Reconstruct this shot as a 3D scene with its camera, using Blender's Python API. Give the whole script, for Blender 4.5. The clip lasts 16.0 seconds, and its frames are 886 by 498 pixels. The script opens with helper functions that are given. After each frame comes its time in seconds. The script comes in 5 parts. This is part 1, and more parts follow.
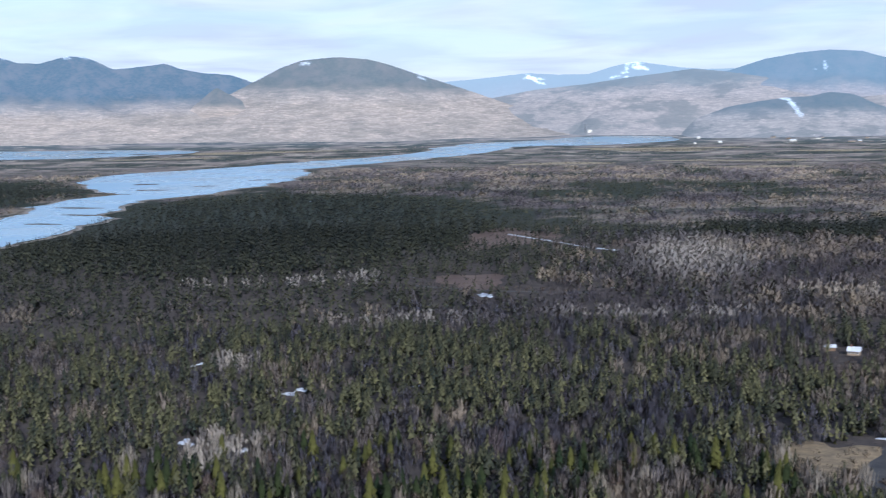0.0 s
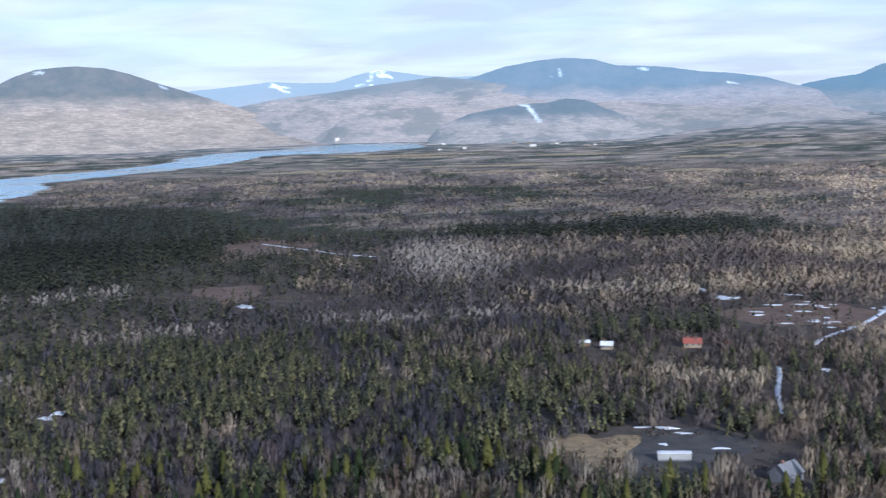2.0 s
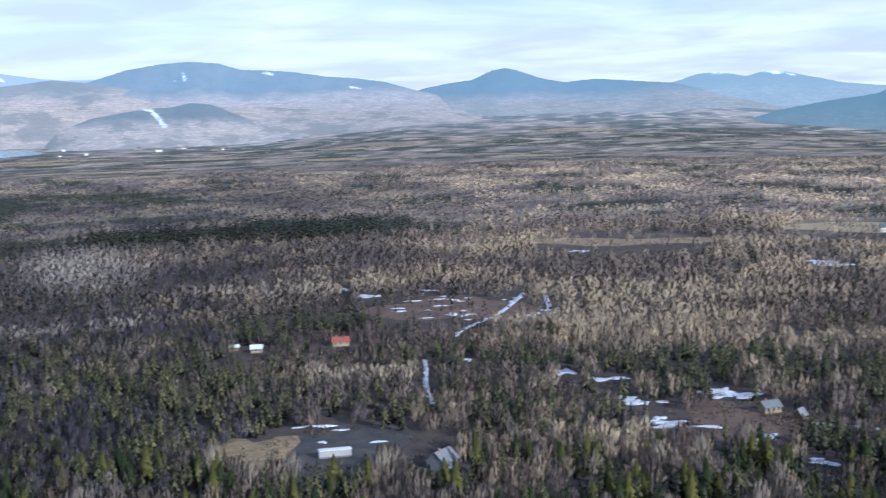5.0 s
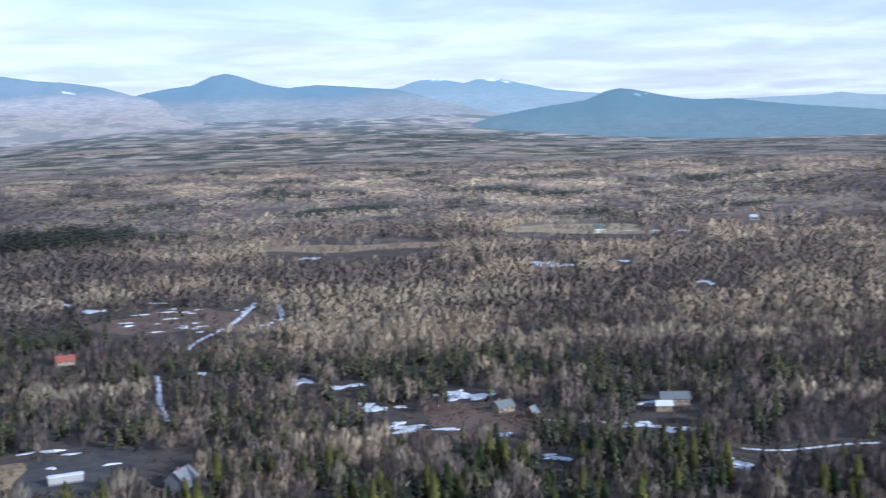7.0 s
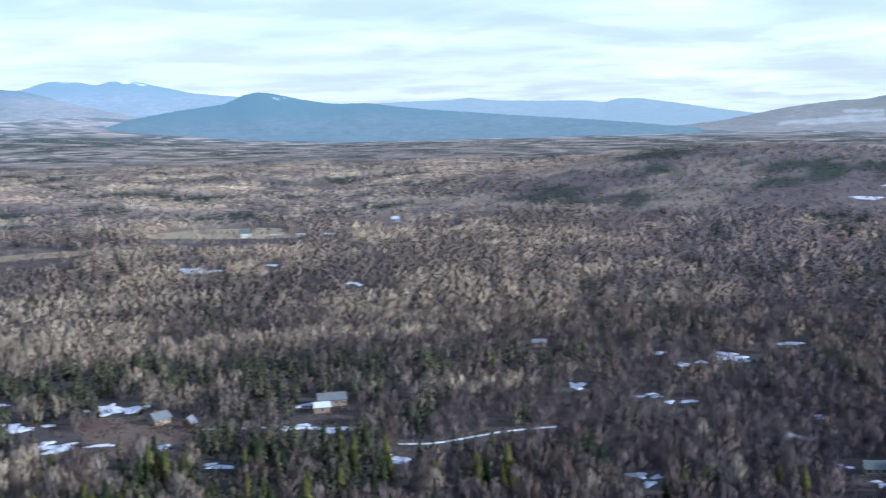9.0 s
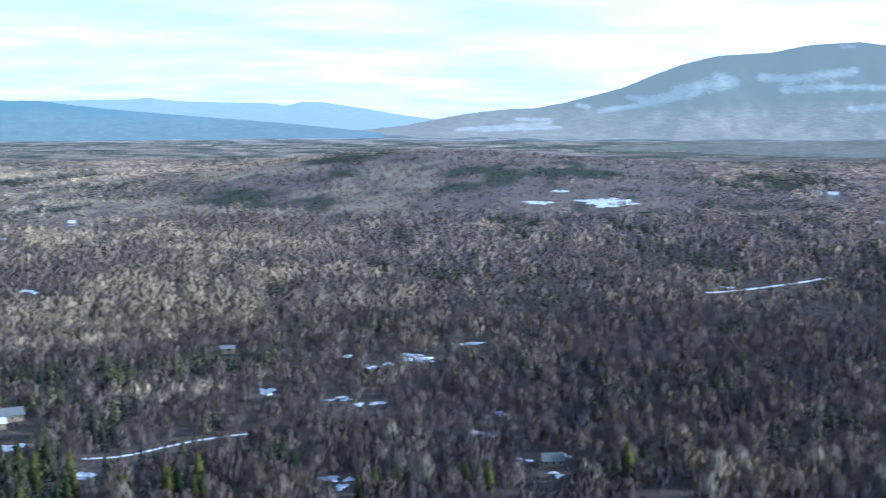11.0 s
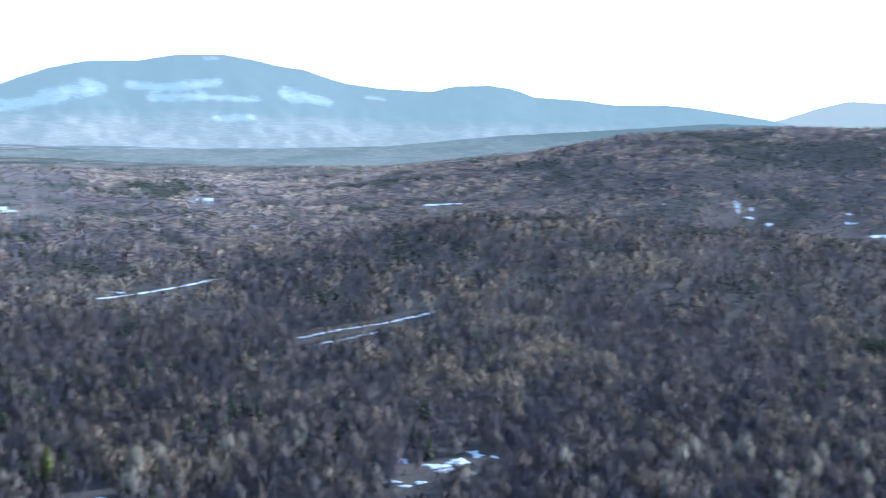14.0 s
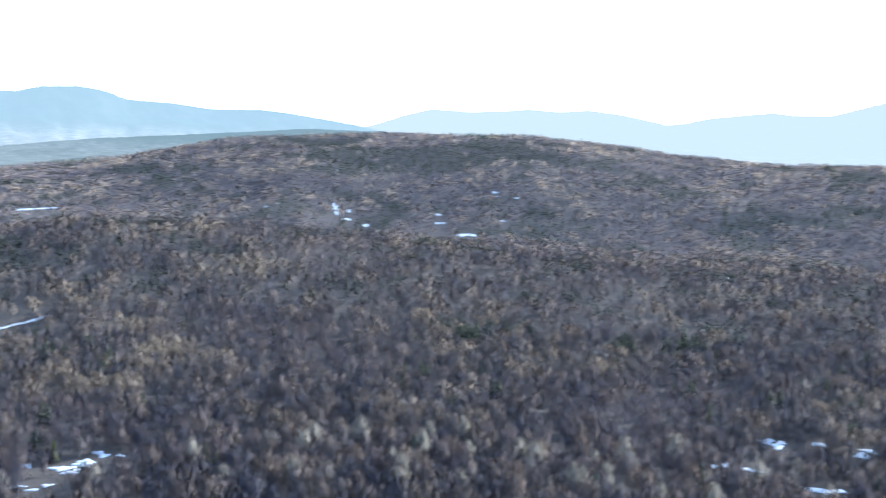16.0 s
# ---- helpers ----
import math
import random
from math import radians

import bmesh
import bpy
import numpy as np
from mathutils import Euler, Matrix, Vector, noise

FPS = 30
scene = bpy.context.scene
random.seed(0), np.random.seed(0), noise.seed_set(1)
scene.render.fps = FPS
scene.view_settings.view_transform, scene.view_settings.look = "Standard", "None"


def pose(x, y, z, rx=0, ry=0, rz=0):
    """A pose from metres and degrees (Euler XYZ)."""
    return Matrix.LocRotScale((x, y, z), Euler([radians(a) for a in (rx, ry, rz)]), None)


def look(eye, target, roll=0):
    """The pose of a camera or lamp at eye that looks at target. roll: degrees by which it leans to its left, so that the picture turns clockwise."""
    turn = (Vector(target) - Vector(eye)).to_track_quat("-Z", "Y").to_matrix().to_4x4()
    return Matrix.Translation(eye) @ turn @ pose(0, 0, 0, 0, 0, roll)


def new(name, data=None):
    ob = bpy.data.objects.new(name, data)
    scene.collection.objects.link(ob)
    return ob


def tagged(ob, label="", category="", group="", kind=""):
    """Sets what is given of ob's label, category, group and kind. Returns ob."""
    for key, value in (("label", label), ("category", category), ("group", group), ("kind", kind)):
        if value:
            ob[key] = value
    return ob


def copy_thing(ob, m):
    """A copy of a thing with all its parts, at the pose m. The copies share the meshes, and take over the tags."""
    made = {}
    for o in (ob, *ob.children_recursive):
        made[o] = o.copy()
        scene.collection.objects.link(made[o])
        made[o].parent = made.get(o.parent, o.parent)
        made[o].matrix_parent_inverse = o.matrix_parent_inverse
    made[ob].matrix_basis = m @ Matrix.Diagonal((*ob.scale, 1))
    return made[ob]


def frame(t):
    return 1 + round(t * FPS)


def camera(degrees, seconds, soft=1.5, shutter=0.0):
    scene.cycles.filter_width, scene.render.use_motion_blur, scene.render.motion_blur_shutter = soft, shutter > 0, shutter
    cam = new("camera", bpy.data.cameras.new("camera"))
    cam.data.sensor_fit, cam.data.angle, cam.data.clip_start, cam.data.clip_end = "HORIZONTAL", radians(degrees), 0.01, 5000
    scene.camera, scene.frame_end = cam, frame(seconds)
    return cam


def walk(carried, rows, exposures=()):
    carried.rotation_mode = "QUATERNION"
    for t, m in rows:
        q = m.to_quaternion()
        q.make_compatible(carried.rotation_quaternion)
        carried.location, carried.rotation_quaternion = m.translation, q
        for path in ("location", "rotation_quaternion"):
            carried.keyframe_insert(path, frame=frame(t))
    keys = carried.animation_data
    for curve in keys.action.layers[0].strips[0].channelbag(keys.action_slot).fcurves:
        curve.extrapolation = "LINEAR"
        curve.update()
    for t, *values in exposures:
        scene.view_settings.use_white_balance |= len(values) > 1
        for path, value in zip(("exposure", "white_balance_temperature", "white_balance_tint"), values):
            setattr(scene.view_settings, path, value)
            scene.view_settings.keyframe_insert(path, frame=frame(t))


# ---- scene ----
# ---------------------------------------------------------------- camera: a drone 120 m up that turns to its right
cam = camera(39.5, 16.0, soft=1.15, shutter=0.6)
ROWS = [
    (0, 0.00, -0.00, 120.00, 83.659, 0.889, -0.099),
    (0.5, -1.66, 0.75, 120.07, 83.837, 0.830, -2.618),
    (1, -3.31, 1.45, 120.13, 83.983, 1.126, -5.945),
    (1.5, -4.81, 1.89, 119.99, 83.905, 1.309, -8.978),
    (2, -6.13, 2.04, 119.68, 83.810, 1.509, -11.839),
    (2.5, -7.40, 2.07, 119.33, 83.752, 1.617, -14.430),
    (3, -8.91, 2.19, 119.03, 83.680, 1.732, -17.658),
    (3.5, -10.67, 2.51, 118.84, 83.630, 1.750, -20.564),
    (4, -12.42, 2.93, 118.71, 83.591, 1.703, -23.519),
    (6.5, -15.77, 7.35, 120.01, 83.509, 1.654, -38.099),
    (7, -16.50, 8.15, 120.26, 83.461, 1.622, -41.848),
    (7.5, -17.31, 8.90, 120.49, 83.387, 1.496, -45.883),
    (8, -18.27, 9.65, 120.67, 83.319, 1.455, -50.119),
    (8.5, -19.41, 10.42, 120.81, 83.261, 1.436, -54.321),
    (9, -20.57, 11.11, 120.96, 83.228, 1.251, -58.455),
    (11.5, -23.98, 14.16, 122.49, 83.270, -0.419, -76.631),
    (12, -26.94, 16.00, 122.79, 83.350, -0.690, -80.714),
    (12.5, -30.22, 18.19, 123.00, 83.472, -1.004, -86.202),
    (13, -33.72, 20.62, 123.08, 83.632, -1.269, -92.088),
    (13.5, -37.43, 23.30, 123.07, 83.815, -1.588, -97.349),
    (14, -41.28, 26.27, 123.04, 84.029, -1.875, -101.754),
    (14.5, -45.28, 29.74, 122.97, 84.224, -1.958, -107.449),
    (15, -49.37, 33.74, 122.89, 84.458, -2.061, -111.417),
    (15.5, -53.57, 38.16, 122.77, 84.674, -2.192, -115.930),
    (16, -57.88, 42.73, 122.65, 84.933, -2.558, -120.425),
]
walk(cam, [(t, pose(x, y, z, rx, ry, rz)) for t, x, y, z, rx, ry, rz in ROWS],
     [(0, -0.06, 5150, 14), (3.5, 0.07, 5100, 14), (7, 0.15, 5020, 14), (9, 0.28, 4900, 13), (12.5, 0.8, 4500, 4), (14.5, 1.2, 4600, 4), (16, 1.52, 4850, 5)])

# ---------------------------------------------------------------- light: low spring sun under thin high cloud
SUN_BEARING, SUN_HEIGHT = 166.0, 22.0      # degrees clockwise from +Y, and above the horizon
world = bpy.data.worlds.new("sky")
scene.world = world
world.use_nodes = True


def sky_nodes(tree):
    nodes, link = tree.nodes, tree.links.new
    nodes.clear()
    out = nodes.new("ShaderNodeOutputWorld")
    back = nodes.new("ShaderNodeBackground")
    sky = nodes.new("ShaderNodeTexSky")
    sky.sky_type, sky.sun_disc = "NISHITA", False
    sky.sun_elevation, sky.sun_rotation = radians(SUN_HEIGHT), radians(SUN_BEARING)
    sky.altitude, sky.air_density, sky.dust_density, sky.ozone_density = 200, 1.0, 0.7, 1.5
    scale = nodes.new("ShaderNodeMix")
    scale.data_type, scale.blend_type = "RGBA", "MULTIPLY"
    scale.inputs[0].default_value = 1.0
    link(sky.outputs[0], scale.inputs[6])
    scale.inputs[7].default_value = (SKY, SKY, SKY, 1)
    # high cloud on a level sheet, seen ever flatter towards the horizon
    coord = nodes.new("ShaderNodeTexCoord")
    split = nodes.new("ShaderNodeSeparateXYZ")
    link(coord.outputs["Generated"], split.inputs[0])
    lift = nodes.new("ShaderNodeMath")
    lift.operation, lift.inputs[1].default_value = "ADD", 0.085
    link(split.outputs[2], lift.inputs[0])
    flat = []
    for k in (0, 1):
        d = nodes.new("ShaderNodeMath")
        d.operation = "DIVIDE"
        link(split.outputs[k], d.inputs[0])
        link(lift.outputs[0], d.inputs[1])
        flat.append(d)
    join = nodes.new("ShaderNodeCombineXYZ")
    link(flat[0].outputs[0], join.inputs[0])
    link(flat[1].outputs[0], join.inputs[1])
    wisps = nodes.new("ShaderNodeTexNoise")
    wisps.inputs["Scale"].default_value, wisps.inputs["Detail"].default_value = 0.75, 4.5
    wisps.inputs["Roughness"].default_value, wisps.inputs["Distortion"].default_value = 0.55, 0.6
    link(join.outputs[0], wisps.inputs["Vector"])
    ramp = nodes.new("ShaderNodeMapRange")
    ramp.inputs[1].default_value, ramp.inputs[2].default_value = 0.40, 0.64
    ramp.inputs[3].default_value, ramp.inputs[4].default_value = 0.58, 1.0
    link(wisps.outputs[0], ramp.inputs[0])
    # thin cloud is brightest round the sun
    sun_way = (math.sin(radians(SUN_BEARING)) * math.cos(radians(SUN_HEIGHT)),
               math.cos(radians(SUN_BEARING)) * math.cos(radians(SUN_HEIGHT)), math.sin(radians(SUN_HEIGHT)))
    dot = nodes.new("ShaderNodeVectorMath")
    dot.operation = "DOT_PRODUCT"
    dot.inputs[1].default_value = sun_way
    link(coord.outputs["Generated"], dot.inputs[0])
    near = nodes.new("ShaderNodeMapRange")
    near.inputs[1].default_value, near.inputs[2].default_value = 0.0, 0.95
    near.inputs[3].default_value, near.inputs[4].default_value = CLOUD, CLOUD * 1.9
    link(dot.outputs["Value"], near.inputs[0])
    cloud = nodes.new("ShaderNodeVectorMath")
    cloud.operation = "SCALE"
    cloud.inputs[0].default_value = (0.95, 0.97, 1.0)
    thick = nodes.new("ShaderNodeTexNoise")
    thick.inputs["Scale"].default_value, thick.inputs["Detail"].default_value = 1.1, 7.0
    thick.inputs["Distortion"].default_value = 0.4
    link(join.outputs[0], thick.inputs["Vector"])
    grey = nodes.new("ShaderNodeMapRange")
    grey.inputs[1].default_value, grey.inputs[2].default_value = 0.38, 0.62
    grey.inputs[3].default_value, grey.inputs[4].default_value = 0.8, 1.06
    link(thick.outputs[0], grey.inputs[0])
    shine = nodes.new("ShaderNodeMath")
    shine.operation = "MULTIPLY"
    link(near.outputs[0], shine.inputs[0])
    link(grey.outputs[0], shine.inputs[1])
    link(shine.outputs[0], cloud.inputs["Scale"])
    mix = nodes.new("ShaderNodeMix")
    mix.data_type = "RGBA"
    # the cloud thins out overhead
    high = nodes.new("ShaderNodeMapRange")
    high.inputs[1].default_value, high.inputs[2].default_value = 0.12, 0.55
    high.inputs[3].default_value, high.inputs[4].default_value = 1.0, 0.18
    link(split.outputs[2], high.inputs[0])
    cover = nodes.new("ShaderNodeMath")
    cover.operation = "MULTIPLY"
    link(ramp.outputs[0], cover.inputs[0])
    link(high.outputs[0], cover.inputs[1])
    link(cover.outputs[0], mix.inputs[0])
    link(scale.outputs[2], mix.inputs[6])
    link(cloud.outputs[0], mix.inputs[7])
    link(mix.outputs[2], back.inputs[0])
    back.inputs[1].default_value = 1.0
    link(back.outputs[0], out.inputs[0])


SKY, CLOUD = 0.12, 0.97
sky_nodes(world.node_tree)
sun = new("sun", bpy.data.lights.new("sun", "SUN"))
sun.data.energy, sun.data.angle, sun.data.color = 4.6, radians(4.0), (1.0, 0.91, 0.76)
sun.matrix_world = look((0, 0, 900), (-math.sin(radians(SUN_BEARING)) * 900, -math.cos(radians(SUN_BEARING)) * 900,
                                      900 - 900 * math.tan(radians(SUN_HEIGHT))))


# ---------------------------------------------------------------- materials
def material(name, rough=0.9):
    m = bpy.data.materials.new(name)
    m.use_nodes = True
    b = m.node_tree.nodes["Principled BSDF"]
    b.inputs["Roughness"].default_value = rough
    b.inputs["Specular IOR Level"].default_value = 0.15
    return m, m.node_tree, b


def noise_of(tree, size, detail=4, rough=0.6, level=1.0):
    """Noise in metres of the world: features about `size` across, and `level` times flatter than wide."""
    geo = tree.nodes.new("ShaderNodeNewGeometry")
    n = tree.nodes.new("ShaderNodeTexNoise")
    n.inputs["Scale"].default_value, n.inputs["Detail"].default_value = 1.0 / size, detail
    n.inputs["Roughness"].default_value = rough
    if level != 1.0:
        flat = tree.nodes.new("ShaderNodeVectorMath")
        flat.operation = "MULTIPLY"
        flat.inputs[1].default_value = (1, 1, level)
        tree.links.new(geo.outputs["Position"], flat.inputs[0])
        tree.links.new(flat.outputs[0], n.inputs["Vector"])
    else:
        tree.links.new(geo.outputs["Position"], n.inputs["Vector"])
    return n.outputs[0]


def ranged(tree, value, a, b, lo=0.0, hi=1.0):
    n = tree.nodes.new("ShaderNodeMapRange")
    for k, v in zip((1, 2, 3, 4), (a, b, lo, hi)):
        n.inputs[k].default_value = v
    tree.links.new(value, n.inputs[0])
    return n.outputs[0]


def blend(tree, factor, one, two, how="MIX"):
    n = tree.nodes.new("ShaderNodeMix")
    n.data_type, n.blend_type = "RGBA", how
    for k, v in ((0, factor), (6, one), (7, two)):
        if isinstance(v, (int, float)):
            n.inputs[k].default_value = v
        elif isinstance(v, tuple):
            n.inputs[k].default_value = (*v, 1)
        else:
            tree.links.new(v, n.inputs[k])
    return n.outputs[2]


def attribute(tree, name, what="Fac"):
    n = tree.nodes.new("ShaderNodeAttribute")
    n.attribute_name = name
    return n.outputs[what]


def painted(name, colour, other, size=2.0, rough=0.7, metal=0.0, fine=0.12):
    """A surface of one paint or stone, with weathering at two scales."""
    m, tree, b = material(name, rough)
    c = blend(tree, ranged(tree, noise_of(tree, size), 0.35, 0.7), colour, other)
    c = blend(tree, ranged(tree, noise_of(tree, size * fine), 0.3, 0.7, 0, 0.35), c, tuple(v * 0.6 for v in colour))
    tree.links.new(c, b.inputs["Base Color"])
    b.inputs["Metallic"].default_value = metal
    return m


def tree_material(name, mottle, solid=1.0):
    """Needles, twigs or bark: the tree's own tint with patches of another tone."""
    m, tree, b = material(name, 0.95)
    b.inputs["Specular IOR Level"].default_value = 0.05
    c = attribute(tree, "tint", "Color")
    c = blend(tree, ranged(tree, noise_of(tree, 1.6, 3), 0.3, 0.75, 0, 0.55), c, mottle, "MULTIPLY")
    tree.links.new(c, b.inputs["Base Color"])
    b.inputs["Alpha"].default_value = solid   # light falls through a spray of bare twigs
    return m


CONIFER = tree_material("spruce_needles", (0.45, 0.5, 0.4))
HARDWOOD = tree_material("bare_twigs", (0.7, 0.66, 0.67), 0.68)
BARK = painted("bark", (0.11, 0.09, 0.075), (0.20, 0.18, 0.16), 1.5)


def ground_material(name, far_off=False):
    """Leaf litter near by, and the stands of the plain farther out; far_off: the last strip of plain, with the air's
    glow before it painted on as emission.
    """
    m, tree, b = material(name, 1.0)
    b.inputs["Specular IOR Level"].default_value = 0.0
    litter = blend(tree, ranged(tree, noise_of(tree, 9), 0.35, 0.65), (0.085, 0.075, 0.07), (0.14, 0.118, 0.10))
    litter = blend(tree, ranged(tree, noise_of(tree, 1.2), 0.3, 0.7, 0, 0.5), litter, (0.05, 0.043, 0.04))
    stands = blend(tree, attribute(tree, "swath"), (0.155, 0.132, 0.128), (0.36, 0.305, 0.23))
    stands = blend(tree, ranged(tree, noise_of(tree, 60, 5), 0.4, 0.62, 0, 0.5), stands, (0.22, 0.18, 0.16))
    stands = blend(tree, attribute(tree, "stand"), stands, (0.055, 0.066, 0.052))
    stands = blend(tree, ranged(tree, noise_of(tree, 21, 4), 0.35, 0.7, 0, 0.4), stands, (0.12, 0.11, 0.11))
    # paler stands far out: distance haze put into the base colour
    far = blend(tree, ranged(tree, noise_of(tree, 170, 4, 0.55), 0.44, 0.55), (0.30, 0.26, 0.225), (0.10, 0.112, 0.10))
    far = blend(tree, ranged(tree, noise_of(tree, 75, 4, 0.55), 0.53, 0.62, 0, 0.85), far, (0.50, 0.43, 0.345))
    far = blend(tree, ranged(tree, attribute(tree, "stand"), 0, 1, 0, 0.7), far, (0.075, 0.09, 0.075))
    far = blend(tree, attribute(tree, "sprucy"), far, blend(tree, ranged(tree, noise_of(tree, 160, 4), 0.45, 0.56), (0.10, 0.115, 0.10), (0.21, 0.18, 0.16)))
    stands = blend(tree, attribute(tree, "outer"), stands, far)
    c = blend(tree, attribute(tree, "wooded"), litter, stands)
    snow = ranged(tree, noise_of(tree, 17, 6, 0.7), 0.68, 0.72)
    c = blend(tree, snow, c, (0.62, 0.66, 0.72))
    tree.links.new(c, b.inputs["Base Color"])
    # haze painted on as emission, growing with distance through the air layer
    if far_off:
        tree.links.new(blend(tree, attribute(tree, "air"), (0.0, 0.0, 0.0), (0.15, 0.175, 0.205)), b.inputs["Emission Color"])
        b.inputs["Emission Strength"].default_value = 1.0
    return m


GROUND = ground_material("forest_floor")
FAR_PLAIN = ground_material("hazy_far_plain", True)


def water_material():
    m, tree, b = material("river_water", 0.06)
    b.inputs["Base Color"].default_value = (0.55, 0.76, 0.84, 1)
    b.inputs["Metallic"].default_value = 0.8
    b.inputs["Specular IOR Level"].default_value = 0.8
    bump = tree.nodes.new("ShaderNodeBump")
    bump.inputs["Strength"].default_value, bump.inputs["Distance"].default_value = 0.35, 1.0
    tree.links.new(noise_of(tree, 7, 3), bump.inputs["Height"])
    tree.links.new(bump.outputs[0], b.inputs["Normal"])
    r = ranged(tree, noise_of(tree, 160, 4), 0.4, 0.6, 0.20, 0.36)
    tree.links.new(r, b.inputs["Roughness"])
    return m


WATER = water_material()


def snow_material():
    m, tree, b = material("old_snow", 0.8)
    c = blend(tree, ranged(tree, noise_of(tree, 6, 5), 0.35, 0.7), (0.72, 0.74, 0.78), (0.52, 0.55, 0.60))
    c = blend(tree, ranged(tree, noise_of(tree, 0.9, 3), 0.55, 0.75, 0, 0.5), c, (0.35, 0.33, 0.31))
    tree.links.new(c, b.inputs["Base Color"])
    return m


SNOW = snow_material()


def mountain_material(name, upper, lower, air, low_z, high_z, snow=(0.72, 0.79, 0.86), mottle=0.28, size=300, haze=(0.15, 0.18, 0.21)):
    """Far backdrop slopes: spruce above, bare woods below, snow where it lies, and the glow of the air before them
    painted on as emission.
    """
    m, tree, b = material(name, 1.0)
    b.inputs["Specular IOR Level"].default_value = 0.0
    geo = tree.nodes.new("ShaderNodeNewGeometry")
    split = tree.nodes.new("ShaderNodeSeparateXYZ")
    tree.links.new(geo.outputs["Position"], split.inputs[0])
    span = high_z - low_z

    def plus(value, gain, other):
        n = tree.nodes.new("ShaderNodeMath")
        n.operation = "MULTIPLY_ADD"
        tree.links.new(value, n.inputs[0])
        n.inputs[1].default_value = gain
        tree.links.new(other, n.inputs[2])
        return n.outputs[0]

    ragged = plus(noise_of(tree, 420, 5), 0.7 * span, split.outputs[2])
    ragged = plus(noise_of(tree, 60, 4), 0.35 * span, ragged)
    pale, brown = tuple(min(1, v * 1.45) for v in lower), tuple(v * 0.66 for v in lower)
    dark = tuple(v * 0.6 for v in upper)
    # bare woods and fields in level streaks below
    woods = blend(tree, ranged(tree, noise_of(tree, 85, 6, 0.7, 9.0), 0.42, 0.58), brown, lower)
    woods = blend(tree, ranged(tree, noise_of(tree, 30, 5, 0.75, 8.0), 0.5, 0.6, 0, 0.8), woods, pale)
    # spruce above, reaching down in tongues
    needles = blend(tree, ranged(tree, noise_of(tree, 70, 4, 0.7), 0.45, 0.6), upper, tuple(v * 0.5 + w * 0.22 for v, w in zip(upper, lower)))
    reach = ranged(tree, ragged, low_z + 0.95 * span, low_z + 1.3 * span)
    c = blend(tree, reach, woods, needles)
    c = blend(tree, ranged(tree, noise_of(tree, size, 5, 0.65, 2.5), 0.50, 0.58, 0, mottle), c, dark)
    c = blend(tree, ranged(tree, noise_of(tree, 11, 3, 0.7, 1.6), 0.42, 0.6, 0.0, 0.4), c, tuple(v * 0.35 for v in lower))
    edge = plus(noise_of(tree, 9, 6, 0.8, 1.6), 3.2, attribute(tree, "snow"))
    edge = plus(noise_of(tree, 70, 4, 0.7, 2.0), 1.4, edge)
    lying = tree.nodes.new("ShaderNodeMath")
    lying.operation = "MULTIPLY"
    tree.links.new(ranged(tree, edge, 2.6, 3.3, 0, 0.75), lying.inputs[0])
    tree.links.new(ranged(tree, attribute(tree, "snow"), 0.05, 0.3), lying.inputs[1])
    c = blend(tree, lying.outputs[0], c, snow)
    tree.links.new(c, b.inputs["Base Color"])
    # distance haze is painted on as emission, thicker low down
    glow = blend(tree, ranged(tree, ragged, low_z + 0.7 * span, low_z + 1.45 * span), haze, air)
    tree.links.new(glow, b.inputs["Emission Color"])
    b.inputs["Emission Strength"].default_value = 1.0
    return m


# ---------------------------------------------------------------- the lie of the land
def smooth(v, a, b):
    s = np.clip((v - a) / (b - a), 0, 1)
    return s * s * (3 - 2 * s)


def bearing(x, y):
    """Degrees to the left of +Y, in -250 .. 110, so that the seen sweep has no seam."""
    return (np.degrees(np.arctan2(-x, y)) + 250) % 360 - 250


def waves(x, y, size, octaves=3, seed=0.0):
    """Cheap rolling noise in -1 .. 1 from crossed sines."""
    out, gain, total = 0 * x, 1.0, 0.0
    for k in range(octaves):
        f, a = 2 * math.pi / size * 1.9 ** k, 1.3 * k + seed
        u, v = x * math.cos(a) + y * math.sin(a), -x * math.sin(a) + y * math.cos(a)
        out = out + gain * (np.sin(u * f + 1.7 * np.sin(v * f * 0.63 + seed)) + np.sin(v * f * 1.13 + 1.3 * np.sin(u * f * 0.71 + a))) / 2
        total += gain
        gain *= 0.55
    return out / total


def crest_at(az, points):
    a = np.array(sorted(points))
    xs = np.linspace(a[0, 0], a[-1, 0], 800)
    ys = np.interp(xs, a[:, 0], a[:, 1])
    k = max(3, int(0.35 / (xs[1] - xs[0])) | 1)
    kernel = np.hanning(k + 2)[1:-1]
    ys = np.convolve(np.pad(ys, k // 2, mode="edge"), kernel / kernel.sum(), mode="valid")
    return np.interp(az, xs, ys)


HILL_FAR = [(-165, 0), (-150, 90), (-141, 104), (-135, 100), (-131, 112), (-127, 126), (-123, 129), (-118, 122), (-112, 108),
            (-108, 88), (-103, 52), (-98, 28), (-92, 4), (-86, 0)]
HILL_NEAR = [(-165, 0), (-145, 14), (-132, 16), (-120, 24), (-110, 32), (-103, 32), (-97, 18), (-90, 2), (-85, 0)]
HILL_MIDDLE = [(-138, 0), (-126, 90), (-120, 130), (-114, 130), (-110, 108), (-104, 78), (-99, 42), (-92, 22), (-86, 12), (-80, 0)]
HILL_SIDE = [(-95, 0), (-88, 18), (-80, 34), (-74, 42), (-68, 38), (-63, 26), (-58, 10), (-53, 0)]


